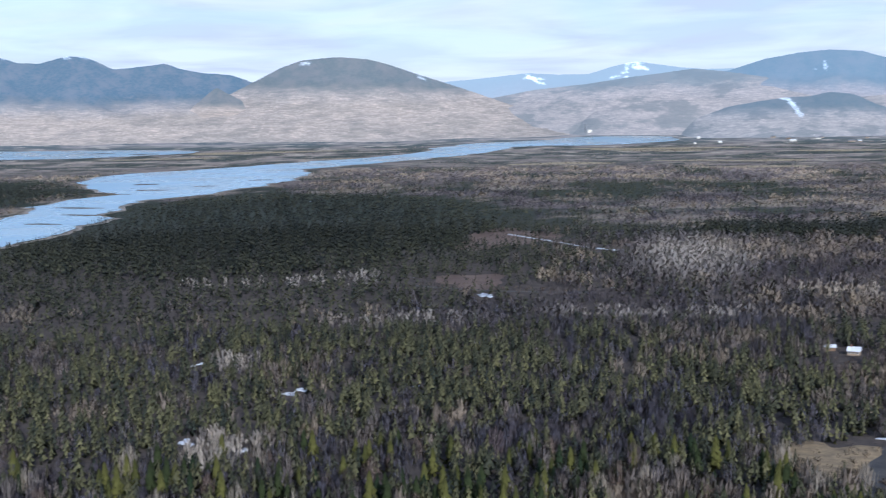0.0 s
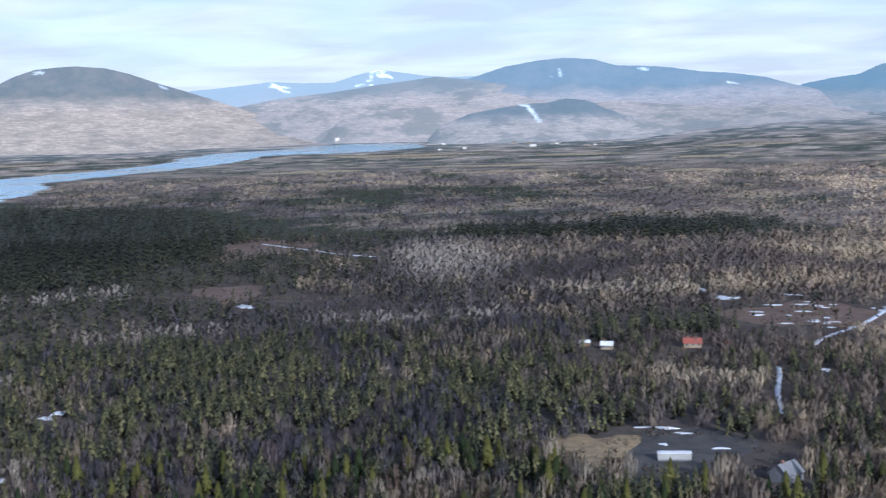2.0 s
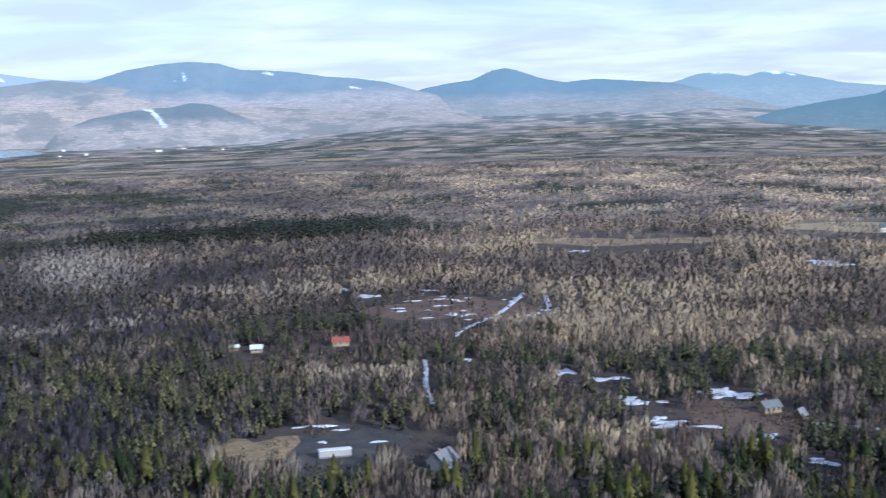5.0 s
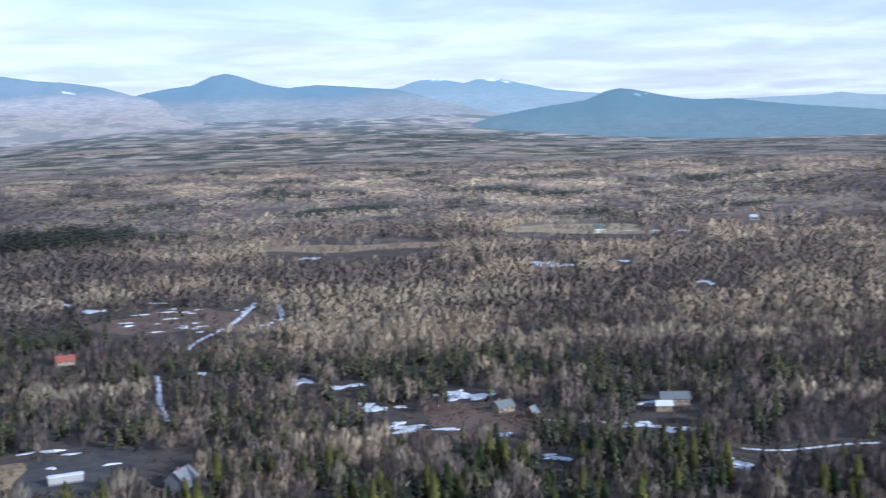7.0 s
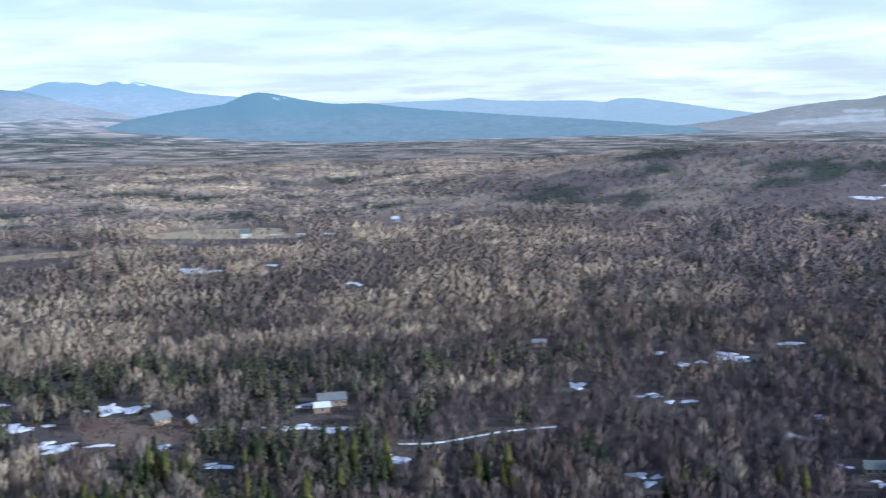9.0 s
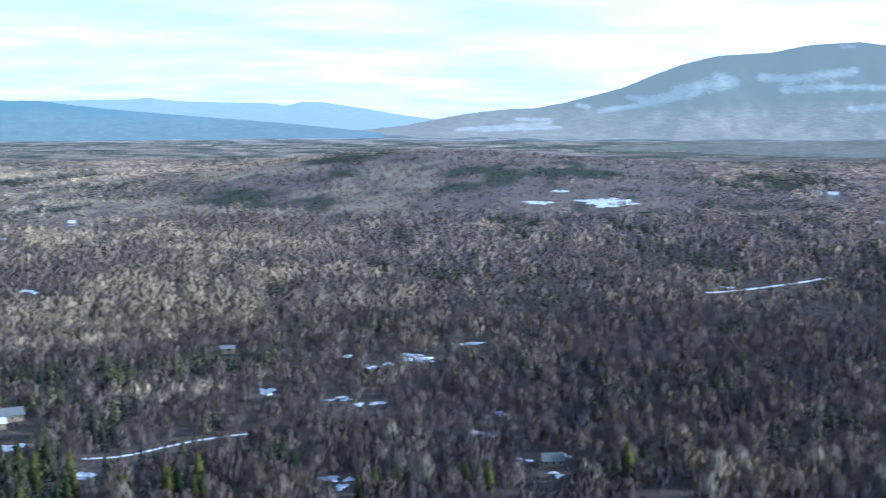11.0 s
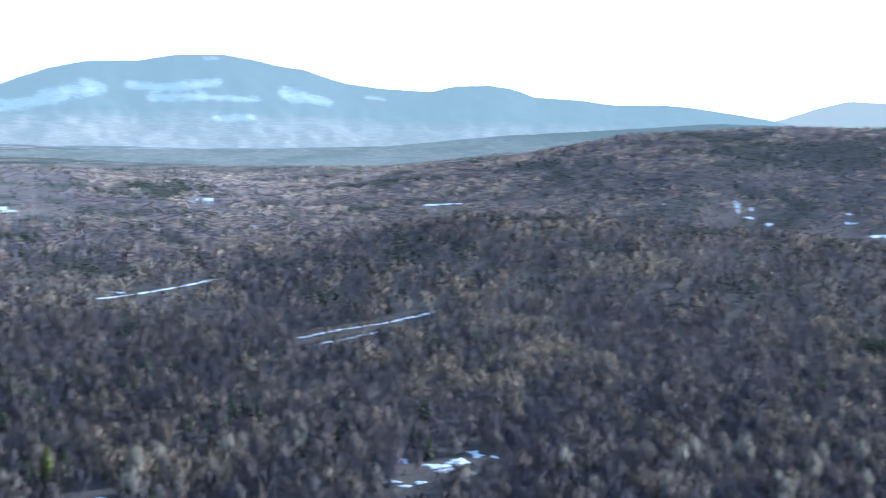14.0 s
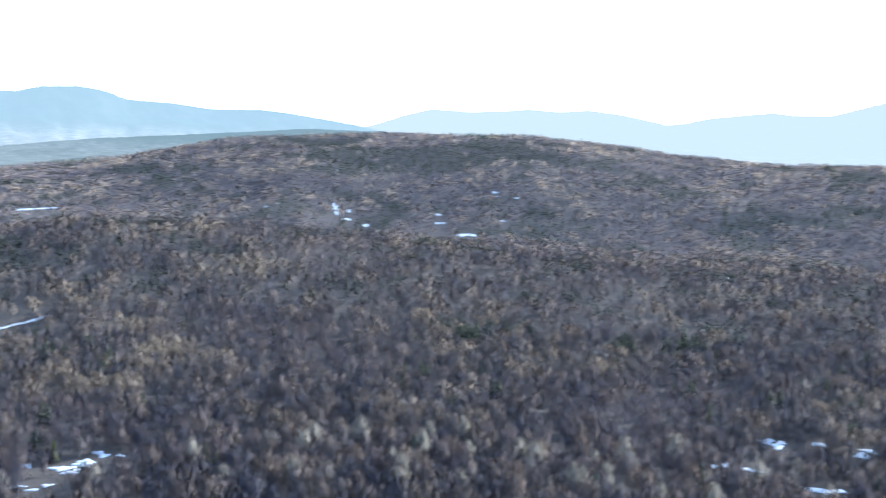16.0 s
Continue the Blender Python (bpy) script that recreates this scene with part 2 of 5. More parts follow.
def base_height(x, y):
    """The plain: level near by, lifting to the feet of the mountains."""
    d, az = np.hypot(x, y), bearing(x, y)
    end = 0.8 + 0.5 * smooth(-az, 45, 54) * (1 - smooth(-az, 84, 110)) - 0.62 * smooth(-az, 19, 28) * (1 - smooth(-az, 40, 48))
    dip = np.radians(2.64 - (2.64 - end) * np.clip((d - 2600) / 2100, 0, 1.15))
    return np.where(d > 2600, 120 - d * np.tan(dip), 120 - 2600 * math.tan(radians(2.64)))


def height(x, y):
    x, y = np.asarray(x, float), np.asarray(y, float)
    d, az = np.hypot(x, y), bearing(x, y)
    z = base_height(x, y)
    z = z + 1.25 * crest_at(az, HILL_NEAR) * np.exp(-((d - 950) / 260) ** 2)
    z = np.maximum(z, crest_at(az, HILL_FAR) * smooth(d, 1200, 2000) * (1 - smooth(d, 2100, 3100)))
    z = z + 1.25 * crest_at(az, HILL_SIDE) * np.exp(-((d - 1680) / 300) ** 2)
    roll = waves(x, y, 900, 3, 2.0) * 3.0 * smooth(d, 500, 1500) * (1 - smooth(az, -24, -10))
    hilly = smooth(-az, 88, 104) * smooth(d, 600, 1300)
    return z + roll + hilly * waves(x, y, 420, 3, 5.0) * 7


def within(x, y, cx, cy, rx, ry, turn=0.0):
    c, s = math.cos(radians(turn)), math.sin(radians(turn))
    x, y = x + 9 * waves(x, y, 37, 2, 41.0), y + 9 * waves(x, y, 43, 2, 43.0)   # uneven edges
    u, v = (x - cx) * c + (y - cy) * s, -(x - cx) * s + (y - cy) * c
    return np.exp(-((u / rx) ** 2 + (v / ry) ** 2) ** 2)


# groves of pale birch and aspen: centre, half lengths, turn
GROVES = [(-120, 860, 100, 20, 10), (-30, 690, 40, 12, 0), (120, 700, 60, 16, -10), (560, 900, 90, 60, -30), (700, 780, 60, 30, -40), (300, 760, 70, 20, -20), (-97, 581, 14, 12, 0), (-78, 418, 16, 10, 0), (200, 985, 46, 130, -10), (212, 487, 28, 16, -30), (390, 545, 70, 34, -35),
          (470, 600, 90, 40, -40), (445, 430, 60, 13, -48), (500, 352, 40, 10, -55), (243, 346, 26, 14, -30), (420, 265, 22, 12, -60), (678, 276, 40, 40, 0),
          (372, 30, 20, 22, 0), (546, -159, 16, 22, 20), (615, -155, 16, 26, 20), (732, -267, 26, 40, 20), (489, -99, 14, 20, 0)]


def spruce_share(x, y):
    """How much spruce grows at each place: above a half the stand is dark."""
    d, az = np.hypot(x, y), bearing(x, y)
    clump = waves(x, y, 46, 2, 3.0)
    spruce = 0.24 + 0.42 * clump + 0.26 * waves(x, y, 150, 3, 1.0) + 0.2 * waves(x, y, 420, 2, 6.0) + (0.75 * waves(x, y, 330, 2, 21.0) + 0.4 * waves(x, y, 150, 2, 23.0)) * smooth(d, 900, 1500) + 0.2 * smooth(-az, 74, 84) * smooth(d, 2300, 2900)
    spruce += 0.40 * smooth(az, -30, -14) * (1 - smooth(d, 560, 760))                 # mixed spruce on the near slope
    spruce += 1.8 * within(x, y, -190, 1340, 270, 500)                                # the dense dark stand by the river
    spruce += 1.0 * within(x, y, -760, 1900, 230, 420) + 0.9 * within(x, y, 420, 1200, 190, 130) + 0.7 * within(x, y, 330, 1850, 260, 190)
    spruce += 0.12 * within(x, y, 345, 262, 110, 60, 40) + 0.6 * within(x, y, 330, 425, 60, 22) + 0.5 * within(x, y, 270, 640, 90, 40) - 0.12 * smooth(-az, 60, 85) + 0.16 * smooth(-az, 26, 34) * (1 - smooth(-az, 58, 70)) * (1 - smooth(d, 420, 520))
    spruce += 0.4 * smooth(az, -16, -2) * smooth(d, 600, 720) * (1 - smooth(d, 1400, 1700))     # dark woods on the river side
    spruce += 0.55 * within(x, y, 275, 482, 80, 22, -31) + 0.06 * smooth(-az, 22, 30) * (1 - smooth(-az, 52, 64)) * (1 - smooth(d, 470, 560))
    spruce += (0.12 + 0.7 * waves(x, y, 130, 2, 61.0)) * smooth(-az, 60, 76) * smooth(d, 560, 760)
    spruce += 0.7 * within(x, y, 1000, -430, 150, 46, 66) + 0.6 * within(x, y, 880, 110, 70, 26, 84) + 0.6 * within(x, y, 1560, -860, 260, 130, 60)
    spruce += 0.45 * within(x, y, 425, 335, 95, 24, -52)
    spruce -= 0.9 * sum(within(x, y, gx, gy, ga, gb, gt) for gx, gy, ga, gb, gt in GROVES)
    return spruce


def swath_at(x, y):
    """The pale sunlit swaths of birch and aspen out in the plain, 0 to 1."""
    d = np.hypot(x, y)
    return smooth(waves(x, y, 310, 2, 51.0) + 0.75 * waves(x, y, 120, 2, 53.0) + 0.35 * waves(x, y, 47, 2, 55.0), -0.2, 0.35) * smooth(d, 480, 760)


def mesh_from(name, verts, faces, mat, smooth_shade=False):
    """One mesh object from arrays of corners and of triangles or quads."""
    verts, faces = np.asarray(verts, np.float32), np.asarray(faces, np.int32)
    me = bpy.data.meshes.new(name)
    n = faces.shape[1]
    me.vertices.add(len(verts))
    me.vertices.foreach_set("co", verts.ravel())
    me.loops.add(faces.size)
    me.loops.foreach_set("vertex_index", faces.ravel())
    me.polygons.add(len(faces))
    me.polygons.foreach_set("loop_start", np.arange(0, faces.size, n, dtype=np.int32))
    me.polygons.foreach_set("loop_total", np.full(len(faces), n, np.int32))
    me.polygons.foreach_set("use_smooth", np.full(len(faces), smooth_shade))
    me.materials.append(mat)
    me.update(calc_edges=True)
    return me


def float_layer(me, name, values):
    me.attributes.new(name, "FLOAT", "POINT").data.foreach_set("value", np.asarray(values, np.float32))


def grid_faces(rows, cols, closed=False):
    i, j = np.meshgrid(np.arange(rows - 1), np.arange(cols if closed else cols - 1), indexing="ij")
    k = (j + 1) % cols
    return np.stack([i * cols + j, i * cols + k, (i + 1) * cols + k, (i + 1) * cols + j], -1).reshape(-1, 4)


def build_ground(name, rings, mat, label):
    az = np.radians(np.linspace(0, 360, 600, endpoint=False))
    d, a = np.meshgrid(rings, az, indexing="ij")
    x, y = (-d * np.sin(a)).ravel(), (d * np.cos(a)).ravel()
    me = mesh_from(name, np.stack([x, y, height(x, y)], 1), grid_faces(len(rings), len(az), True)[:, ::-1], mat, True)
    d, az = np.hypot(x, y), bearing(x, y)
    float_layer(me, "wooded", smooth(d, 850, 1500) * (1 - 0.6 * smooth(-az, 84, 96) * (1 - smooth(d, 2400, 2900))))
    float_layer(me, "stand", smooth(spruce_share(x, y), 0.42, 0.6) * (1 - 0.5 * smooth(-az, 84, 100)))
    float_layer(me, "swath", swath_at(x, y) * (1 - 0.85 * smooth(-az, 64, 80)))
    float_layer(me, "sprucy", 0.5 * smooth(-az, 76, 86))
    float_layer(me, "outer", smooth(d, 2300, 3300))
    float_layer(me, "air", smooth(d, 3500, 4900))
    return tagged(new(name, me), label, "ground", kind="structure")


RINGS = np.geomspace(300, 4950, 170)
build_ground("ground", np.concatenate([[1, 60, 140, 220], RINGS[RINGS < 3700], [3700]]), GROUND, "brown leaf-littered forest floor with patches of old snow")
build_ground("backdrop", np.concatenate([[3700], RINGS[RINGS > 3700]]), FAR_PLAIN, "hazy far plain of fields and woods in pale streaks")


# ---------------------------------------------------------------- mountains round the plain
def mountain(label, distance, depth, crest, mat, foot=20, rough=1.0, snow=(), seed=0, bend=2.0):
    """A range whose crest runs through (bearing, height) and whose spurs and gullies come down to the plain.
    snow: bearing and height of the two ends of each snowfield, and its half width in metres."""
    a0, a1 = min(p[0] for p in crest), max(p[0] for p in crest)
    cols = max(60, int((a1 - a0) / 0.17))
    az = np.linspace(a0, a1, cols)
    top = crest_at(az, crest)
    s = np.concatenate([np.linspace(0, 1, 46), [1.0, 1.03, 1.06]])
    A, S = np.meshgrid(az, s, indexing="ij")
    T = np.repeat(top[:, None], len(s), 1)
    D = distance - depth * (1 - S)
    X, Y = -D * np.sin(np.radians(A)), D * np.cos(np.radians(A))
    base = base_height(X, Y) - foot
    up = np.clip(S, 0, 1) ** bend
    spur = waves(X + 300 * seed, Y, 620, 4, seed) * 0.16 + np.abs(waves(X, Y - 500 * seed, 260, 3, seed + 2)) * -0.10
    Z = base + (T - base) * (up + spur * rough * np.clip(S, 0, 1) * (1 - np.clip(S, 0, 1)) * 2.2)
    Z = Z + waves(X, Y, 70, 2, seed) * 2.2 * rough * np.sin(np.clip(S, 0, 1) * math.pi) + waves(X, Y, 38, 2, seed + 3) * 1.3 * np.clip(S, 0, 1)
    Z = np.where(S > 1, T - (S - 1) * 900, Z)
    me = mesh_from("mountain", np.stack([X, Y, Z], -1).reshape(-1, 3), grid_faces(cols, len(s)).reshape(cols - 1, len(s) - 1, 4)[:, np.arange(len(s) - 1) != 45].reshape(-1, 4), mat, True)
    lying = np.zeros_like(Z)
    metres = math.radians(distance - 0.5 * depth)
    for b0, h0, b1, h1, w in snow:
        ux, uz = (b1 - b0) * metres, h1 - h0
        px, pz = (A - b0) * metres, Z - h0
        k = np.clip((px * ux + pz * uz) / max(ux * ux + uz * uz, 1.0), 0, 1)
        lying = np.maximum(lying, 1.0 - 0.5 * ((px - k * ux) ** 2 + (pz - k * uz) ** 2) / w ** 2)
    float_layer(me, "snow", np.clip(lying, 0, 1).ravel())
    return tagged(new("mountain", me), label, "mountain")


# haze and air colours: emission painted onto the slopes in place of real air
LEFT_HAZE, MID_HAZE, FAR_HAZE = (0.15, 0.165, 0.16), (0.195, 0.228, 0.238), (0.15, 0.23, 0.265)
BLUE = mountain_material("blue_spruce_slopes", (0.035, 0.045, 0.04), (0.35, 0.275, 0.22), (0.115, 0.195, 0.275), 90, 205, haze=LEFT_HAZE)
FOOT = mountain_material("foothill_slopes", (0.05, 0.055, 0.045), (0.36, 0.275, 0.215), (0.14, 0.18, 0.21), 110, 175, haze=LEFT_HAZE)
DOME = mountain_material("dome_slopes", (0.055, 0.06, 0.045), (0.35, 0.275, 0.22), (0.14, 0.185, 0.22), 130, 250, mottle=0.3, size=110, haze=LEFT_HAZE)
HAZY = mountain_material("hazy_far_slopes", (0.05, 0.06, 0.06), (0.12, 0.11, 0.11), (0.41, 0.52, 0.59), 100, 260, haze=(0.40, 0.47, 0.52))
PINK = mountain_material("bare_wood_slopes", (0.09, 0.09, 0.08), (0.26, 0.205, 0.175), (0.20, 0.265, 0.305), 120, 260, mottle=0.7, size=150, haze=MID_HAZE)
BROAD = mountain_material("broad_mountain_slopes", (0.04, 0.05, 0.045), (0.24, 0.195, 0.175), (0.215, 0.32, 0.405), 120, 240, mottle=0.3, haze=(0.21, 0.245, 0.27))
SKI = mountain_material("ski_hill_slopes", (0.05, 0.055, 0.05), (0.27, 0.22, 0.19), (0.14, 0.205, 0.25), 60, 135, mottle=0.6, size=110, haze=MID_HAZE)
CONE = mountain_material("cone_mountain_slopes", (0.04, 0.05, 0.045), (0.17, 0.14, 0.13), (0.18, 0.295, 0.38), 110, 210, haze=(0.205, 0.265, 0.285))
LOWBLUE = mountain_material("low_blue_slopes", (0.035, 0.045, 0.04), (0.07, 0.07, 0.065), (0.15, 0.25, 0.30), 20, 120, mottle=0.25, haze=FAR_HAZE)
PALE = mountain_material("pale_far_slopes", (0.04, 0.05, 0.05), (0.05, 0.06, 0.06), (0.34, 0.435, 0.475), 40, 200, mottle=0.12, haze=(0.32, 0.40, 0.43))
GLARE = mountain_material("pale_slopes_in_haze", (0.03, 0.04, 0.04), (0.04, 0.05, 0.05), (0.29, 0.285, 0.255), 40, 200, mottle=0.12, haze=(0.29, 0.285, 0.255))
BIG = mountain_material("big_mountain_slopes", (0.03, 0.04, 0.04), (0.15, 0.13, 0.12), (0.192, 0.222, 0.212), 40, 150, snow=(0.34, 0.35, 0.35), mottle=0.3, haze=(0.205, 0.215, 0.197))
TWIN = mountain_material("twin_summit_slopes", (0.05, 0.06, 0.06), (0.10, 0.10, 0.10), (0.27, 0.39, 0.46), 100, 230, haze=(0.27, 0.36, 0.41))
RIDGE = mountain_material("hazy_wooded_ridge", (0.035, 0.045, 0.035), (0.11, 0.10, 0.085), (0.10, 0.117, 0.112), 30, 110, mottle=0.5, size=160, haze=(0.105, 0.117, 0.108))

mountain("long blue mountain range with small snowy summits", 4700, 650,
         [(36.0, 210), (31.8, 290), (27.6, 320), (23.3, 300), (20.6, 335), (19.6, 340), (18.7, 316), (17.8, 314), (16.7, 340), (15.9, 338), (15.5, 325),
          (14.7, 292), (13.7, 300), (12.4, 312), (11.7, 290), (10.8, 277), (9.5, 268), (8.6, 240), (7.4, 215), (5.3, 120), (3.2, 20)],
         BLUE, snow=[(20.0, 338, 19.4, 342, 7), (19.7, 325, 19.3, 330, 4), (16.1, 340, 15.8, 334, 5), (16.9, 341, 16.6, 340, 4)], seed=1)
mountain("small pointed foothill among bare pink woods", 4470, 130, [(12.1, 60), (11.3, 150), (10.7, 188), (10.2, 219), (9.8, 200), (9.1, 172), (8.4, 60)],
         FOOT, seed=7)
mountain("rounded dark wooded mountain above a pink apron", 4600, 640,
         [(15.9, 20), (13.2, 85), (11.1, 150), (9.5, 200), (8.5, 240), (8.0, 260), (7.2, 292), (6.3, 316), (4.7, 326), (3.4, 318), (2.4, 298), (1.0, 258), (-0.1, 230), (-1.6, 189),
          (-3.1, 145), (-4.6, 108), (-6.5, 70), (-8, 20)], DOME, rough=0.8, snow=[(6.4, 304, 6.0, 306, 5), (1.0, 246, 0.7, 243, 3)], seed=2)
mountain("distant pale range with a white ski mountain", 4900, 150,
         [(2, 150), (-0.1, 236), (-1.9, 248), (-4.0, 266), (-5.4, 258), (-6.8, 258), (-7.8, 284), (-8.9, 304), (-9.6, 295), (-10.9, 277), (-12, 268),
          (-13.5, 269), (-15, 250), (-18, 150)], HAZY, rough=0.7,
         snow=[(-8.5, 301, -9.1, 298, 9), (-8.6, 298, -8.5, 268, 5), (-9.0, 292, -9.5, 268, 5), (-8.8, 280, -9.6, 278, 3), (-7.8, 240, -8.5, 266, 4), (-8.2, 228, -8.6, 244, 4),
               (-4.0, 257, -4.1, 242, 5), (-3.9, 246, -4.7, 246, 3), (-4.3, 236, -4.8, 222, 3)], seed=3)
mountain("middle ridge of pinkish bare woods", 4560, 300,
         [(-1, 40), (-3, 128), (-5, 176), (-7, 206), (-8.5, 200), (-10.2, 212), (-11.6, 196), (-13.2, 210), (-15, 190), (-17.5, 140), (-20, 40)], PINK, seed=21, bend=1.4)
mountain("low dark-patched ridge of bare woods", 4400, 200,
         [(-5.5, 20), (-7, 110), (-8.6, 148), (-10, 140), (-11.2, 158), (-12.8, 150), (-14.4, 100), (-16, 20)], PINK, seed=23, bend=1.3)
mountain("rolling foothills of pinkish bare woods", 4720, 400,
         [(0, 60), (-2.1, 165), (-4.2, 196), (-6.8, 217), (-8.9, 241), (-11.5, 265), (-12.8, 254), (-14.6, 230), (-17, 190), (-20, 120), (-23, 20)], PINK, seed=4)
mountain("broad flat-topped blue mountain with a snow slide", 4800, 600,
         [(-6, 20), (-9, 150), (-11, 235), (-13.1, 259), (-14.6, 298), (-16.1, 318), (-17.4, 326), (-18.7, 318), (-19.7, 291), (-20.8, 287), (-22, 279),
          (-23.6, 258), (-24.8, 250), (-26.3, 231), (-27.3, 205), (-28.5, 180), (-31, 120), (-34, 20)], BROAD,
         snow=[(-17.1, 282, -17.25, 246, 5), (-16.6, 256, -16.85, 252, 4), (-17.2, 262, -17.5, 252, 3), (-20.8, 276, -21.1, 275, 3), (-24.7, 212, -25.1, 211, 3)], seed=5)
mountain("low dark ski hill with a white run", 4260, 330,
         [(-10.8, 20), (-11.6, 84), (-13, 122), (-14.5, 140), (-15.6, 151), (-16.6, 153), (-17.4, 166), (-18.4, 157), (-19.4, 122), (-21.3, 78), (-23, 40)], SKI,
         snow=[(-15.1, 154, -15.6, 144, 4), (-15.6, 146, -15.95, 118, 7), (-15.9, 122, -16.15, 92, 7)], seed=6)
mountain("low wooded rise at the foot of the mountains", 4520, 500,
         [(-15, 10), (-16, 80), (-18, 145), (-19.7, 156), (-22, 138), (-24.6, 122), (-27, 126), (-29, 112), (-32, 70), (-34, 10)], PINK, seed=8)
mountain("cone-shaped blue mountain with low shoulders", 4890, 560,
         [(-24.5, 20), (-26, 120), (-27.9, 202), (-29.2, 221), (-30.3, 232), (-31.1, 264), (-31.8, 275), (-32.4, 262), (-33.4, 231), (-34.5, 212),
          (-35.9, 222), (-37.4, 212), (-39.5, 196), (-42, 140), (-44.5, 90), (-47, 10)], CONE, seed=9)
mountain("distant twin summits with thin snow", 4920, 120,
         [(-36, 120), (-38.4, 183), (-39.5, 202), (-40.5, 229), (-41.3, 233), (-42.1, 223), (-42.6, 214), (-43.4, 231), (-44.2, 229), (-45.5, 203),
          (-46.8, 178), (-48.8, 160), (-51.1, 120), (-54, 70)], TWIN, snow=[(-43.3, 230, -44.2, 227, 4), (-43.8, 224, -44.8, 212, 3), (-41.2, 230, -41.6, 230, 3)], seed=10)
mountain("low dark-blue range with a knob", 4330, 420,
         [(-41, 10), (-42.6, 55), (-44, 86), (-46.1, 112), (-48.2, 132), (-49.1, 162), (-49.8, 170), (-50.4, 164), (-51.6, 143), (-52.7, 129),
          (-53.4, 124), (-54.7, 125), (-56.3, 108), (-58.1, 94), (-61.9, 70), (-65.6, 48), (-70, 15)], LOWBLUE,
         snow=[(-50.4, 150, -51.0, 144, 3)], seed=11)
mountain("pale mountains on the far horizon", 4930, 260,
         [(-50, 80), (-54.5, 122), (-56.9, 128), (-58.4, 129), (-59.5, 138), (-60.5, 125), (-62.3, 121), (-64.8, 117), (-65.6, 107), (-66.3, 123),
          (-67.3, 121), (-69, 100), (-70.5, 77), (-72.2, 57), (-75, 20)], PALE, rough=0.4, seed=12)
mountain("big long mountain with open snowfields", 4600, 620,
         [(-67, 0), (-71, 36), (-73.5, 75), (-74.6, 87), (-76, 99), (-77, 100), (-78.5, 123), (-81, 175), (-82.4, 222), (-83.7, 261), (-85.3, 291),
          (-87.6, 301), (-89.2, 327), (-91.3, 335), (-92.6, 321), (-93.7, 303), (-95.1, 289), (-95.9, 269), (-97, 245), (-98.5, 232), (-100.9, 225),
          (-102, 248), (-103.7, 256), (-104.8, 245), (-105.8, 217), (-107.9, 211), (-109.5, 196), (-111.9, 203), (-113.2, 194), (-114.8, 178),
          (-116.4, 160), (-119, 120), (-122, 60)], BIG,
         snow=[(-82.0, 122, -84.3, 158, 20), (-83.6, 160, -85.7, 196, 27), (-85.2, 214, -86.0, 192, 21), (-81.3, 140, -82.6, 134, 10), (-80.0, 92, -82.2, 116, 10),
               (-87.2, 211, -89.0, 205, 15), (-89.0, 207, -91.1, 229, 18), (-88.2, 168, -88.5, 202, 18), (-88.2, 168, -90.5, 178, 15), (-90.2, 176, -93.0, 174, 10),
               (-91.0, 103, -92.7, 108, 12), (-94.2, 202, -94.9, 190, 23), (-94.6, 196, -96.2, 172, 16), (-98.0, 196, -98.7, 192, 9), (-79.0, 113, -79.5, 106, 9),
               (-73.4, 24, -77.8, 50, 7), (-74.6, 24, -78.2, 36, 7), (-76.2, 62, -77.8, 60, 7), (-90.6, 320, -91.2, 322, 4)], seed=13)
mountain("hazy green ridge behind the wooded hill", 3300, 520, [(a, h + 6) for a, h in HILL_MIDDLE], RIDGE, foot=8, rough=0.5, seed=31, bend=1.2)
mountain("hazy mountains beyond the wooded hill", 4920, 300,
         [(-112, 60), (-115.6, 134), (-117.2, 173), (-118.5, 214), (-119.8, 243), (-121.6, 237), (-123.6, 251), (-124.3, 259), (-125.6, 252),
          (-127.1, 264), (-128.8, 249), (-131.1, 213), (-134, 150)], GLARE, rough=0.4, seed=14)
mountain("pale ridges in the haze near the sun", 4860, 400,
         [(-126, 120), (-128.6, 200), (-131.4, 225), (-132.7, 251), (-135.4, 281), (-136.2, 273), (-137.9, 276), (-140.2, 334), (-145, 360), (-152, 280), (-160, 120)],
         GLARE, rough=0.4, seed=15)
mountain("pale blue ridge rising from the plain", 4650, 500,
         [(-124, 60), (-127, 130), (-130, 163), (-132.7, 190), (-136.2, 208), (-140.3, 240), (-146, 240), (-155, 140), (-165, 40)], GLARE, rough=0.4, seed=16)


# ---------------------------------------------------------------- river and lake
def spline(points, n):
    """A smooth run of n points through the given ones (Catmull-Rom)."""
    p = np.array(points, float)
    p = np.vstack([2 * p[0] - p[1], p, 2 * p[-1] - p[-2]])
    out = []
    for u in np.linspace(0, len(p) - 3 - 1e-6, n):
        k, t = int(u), u - int(u)
        a, b, c, d = p[k:k + 4]
        out.append(0.5 * (2 * b + (c - a) * t + (2 * a - 5 * b + 4 * c - d) * t * t + (3 * b - a - 3 * c + d) * t ** 3))
    return np.array(out)


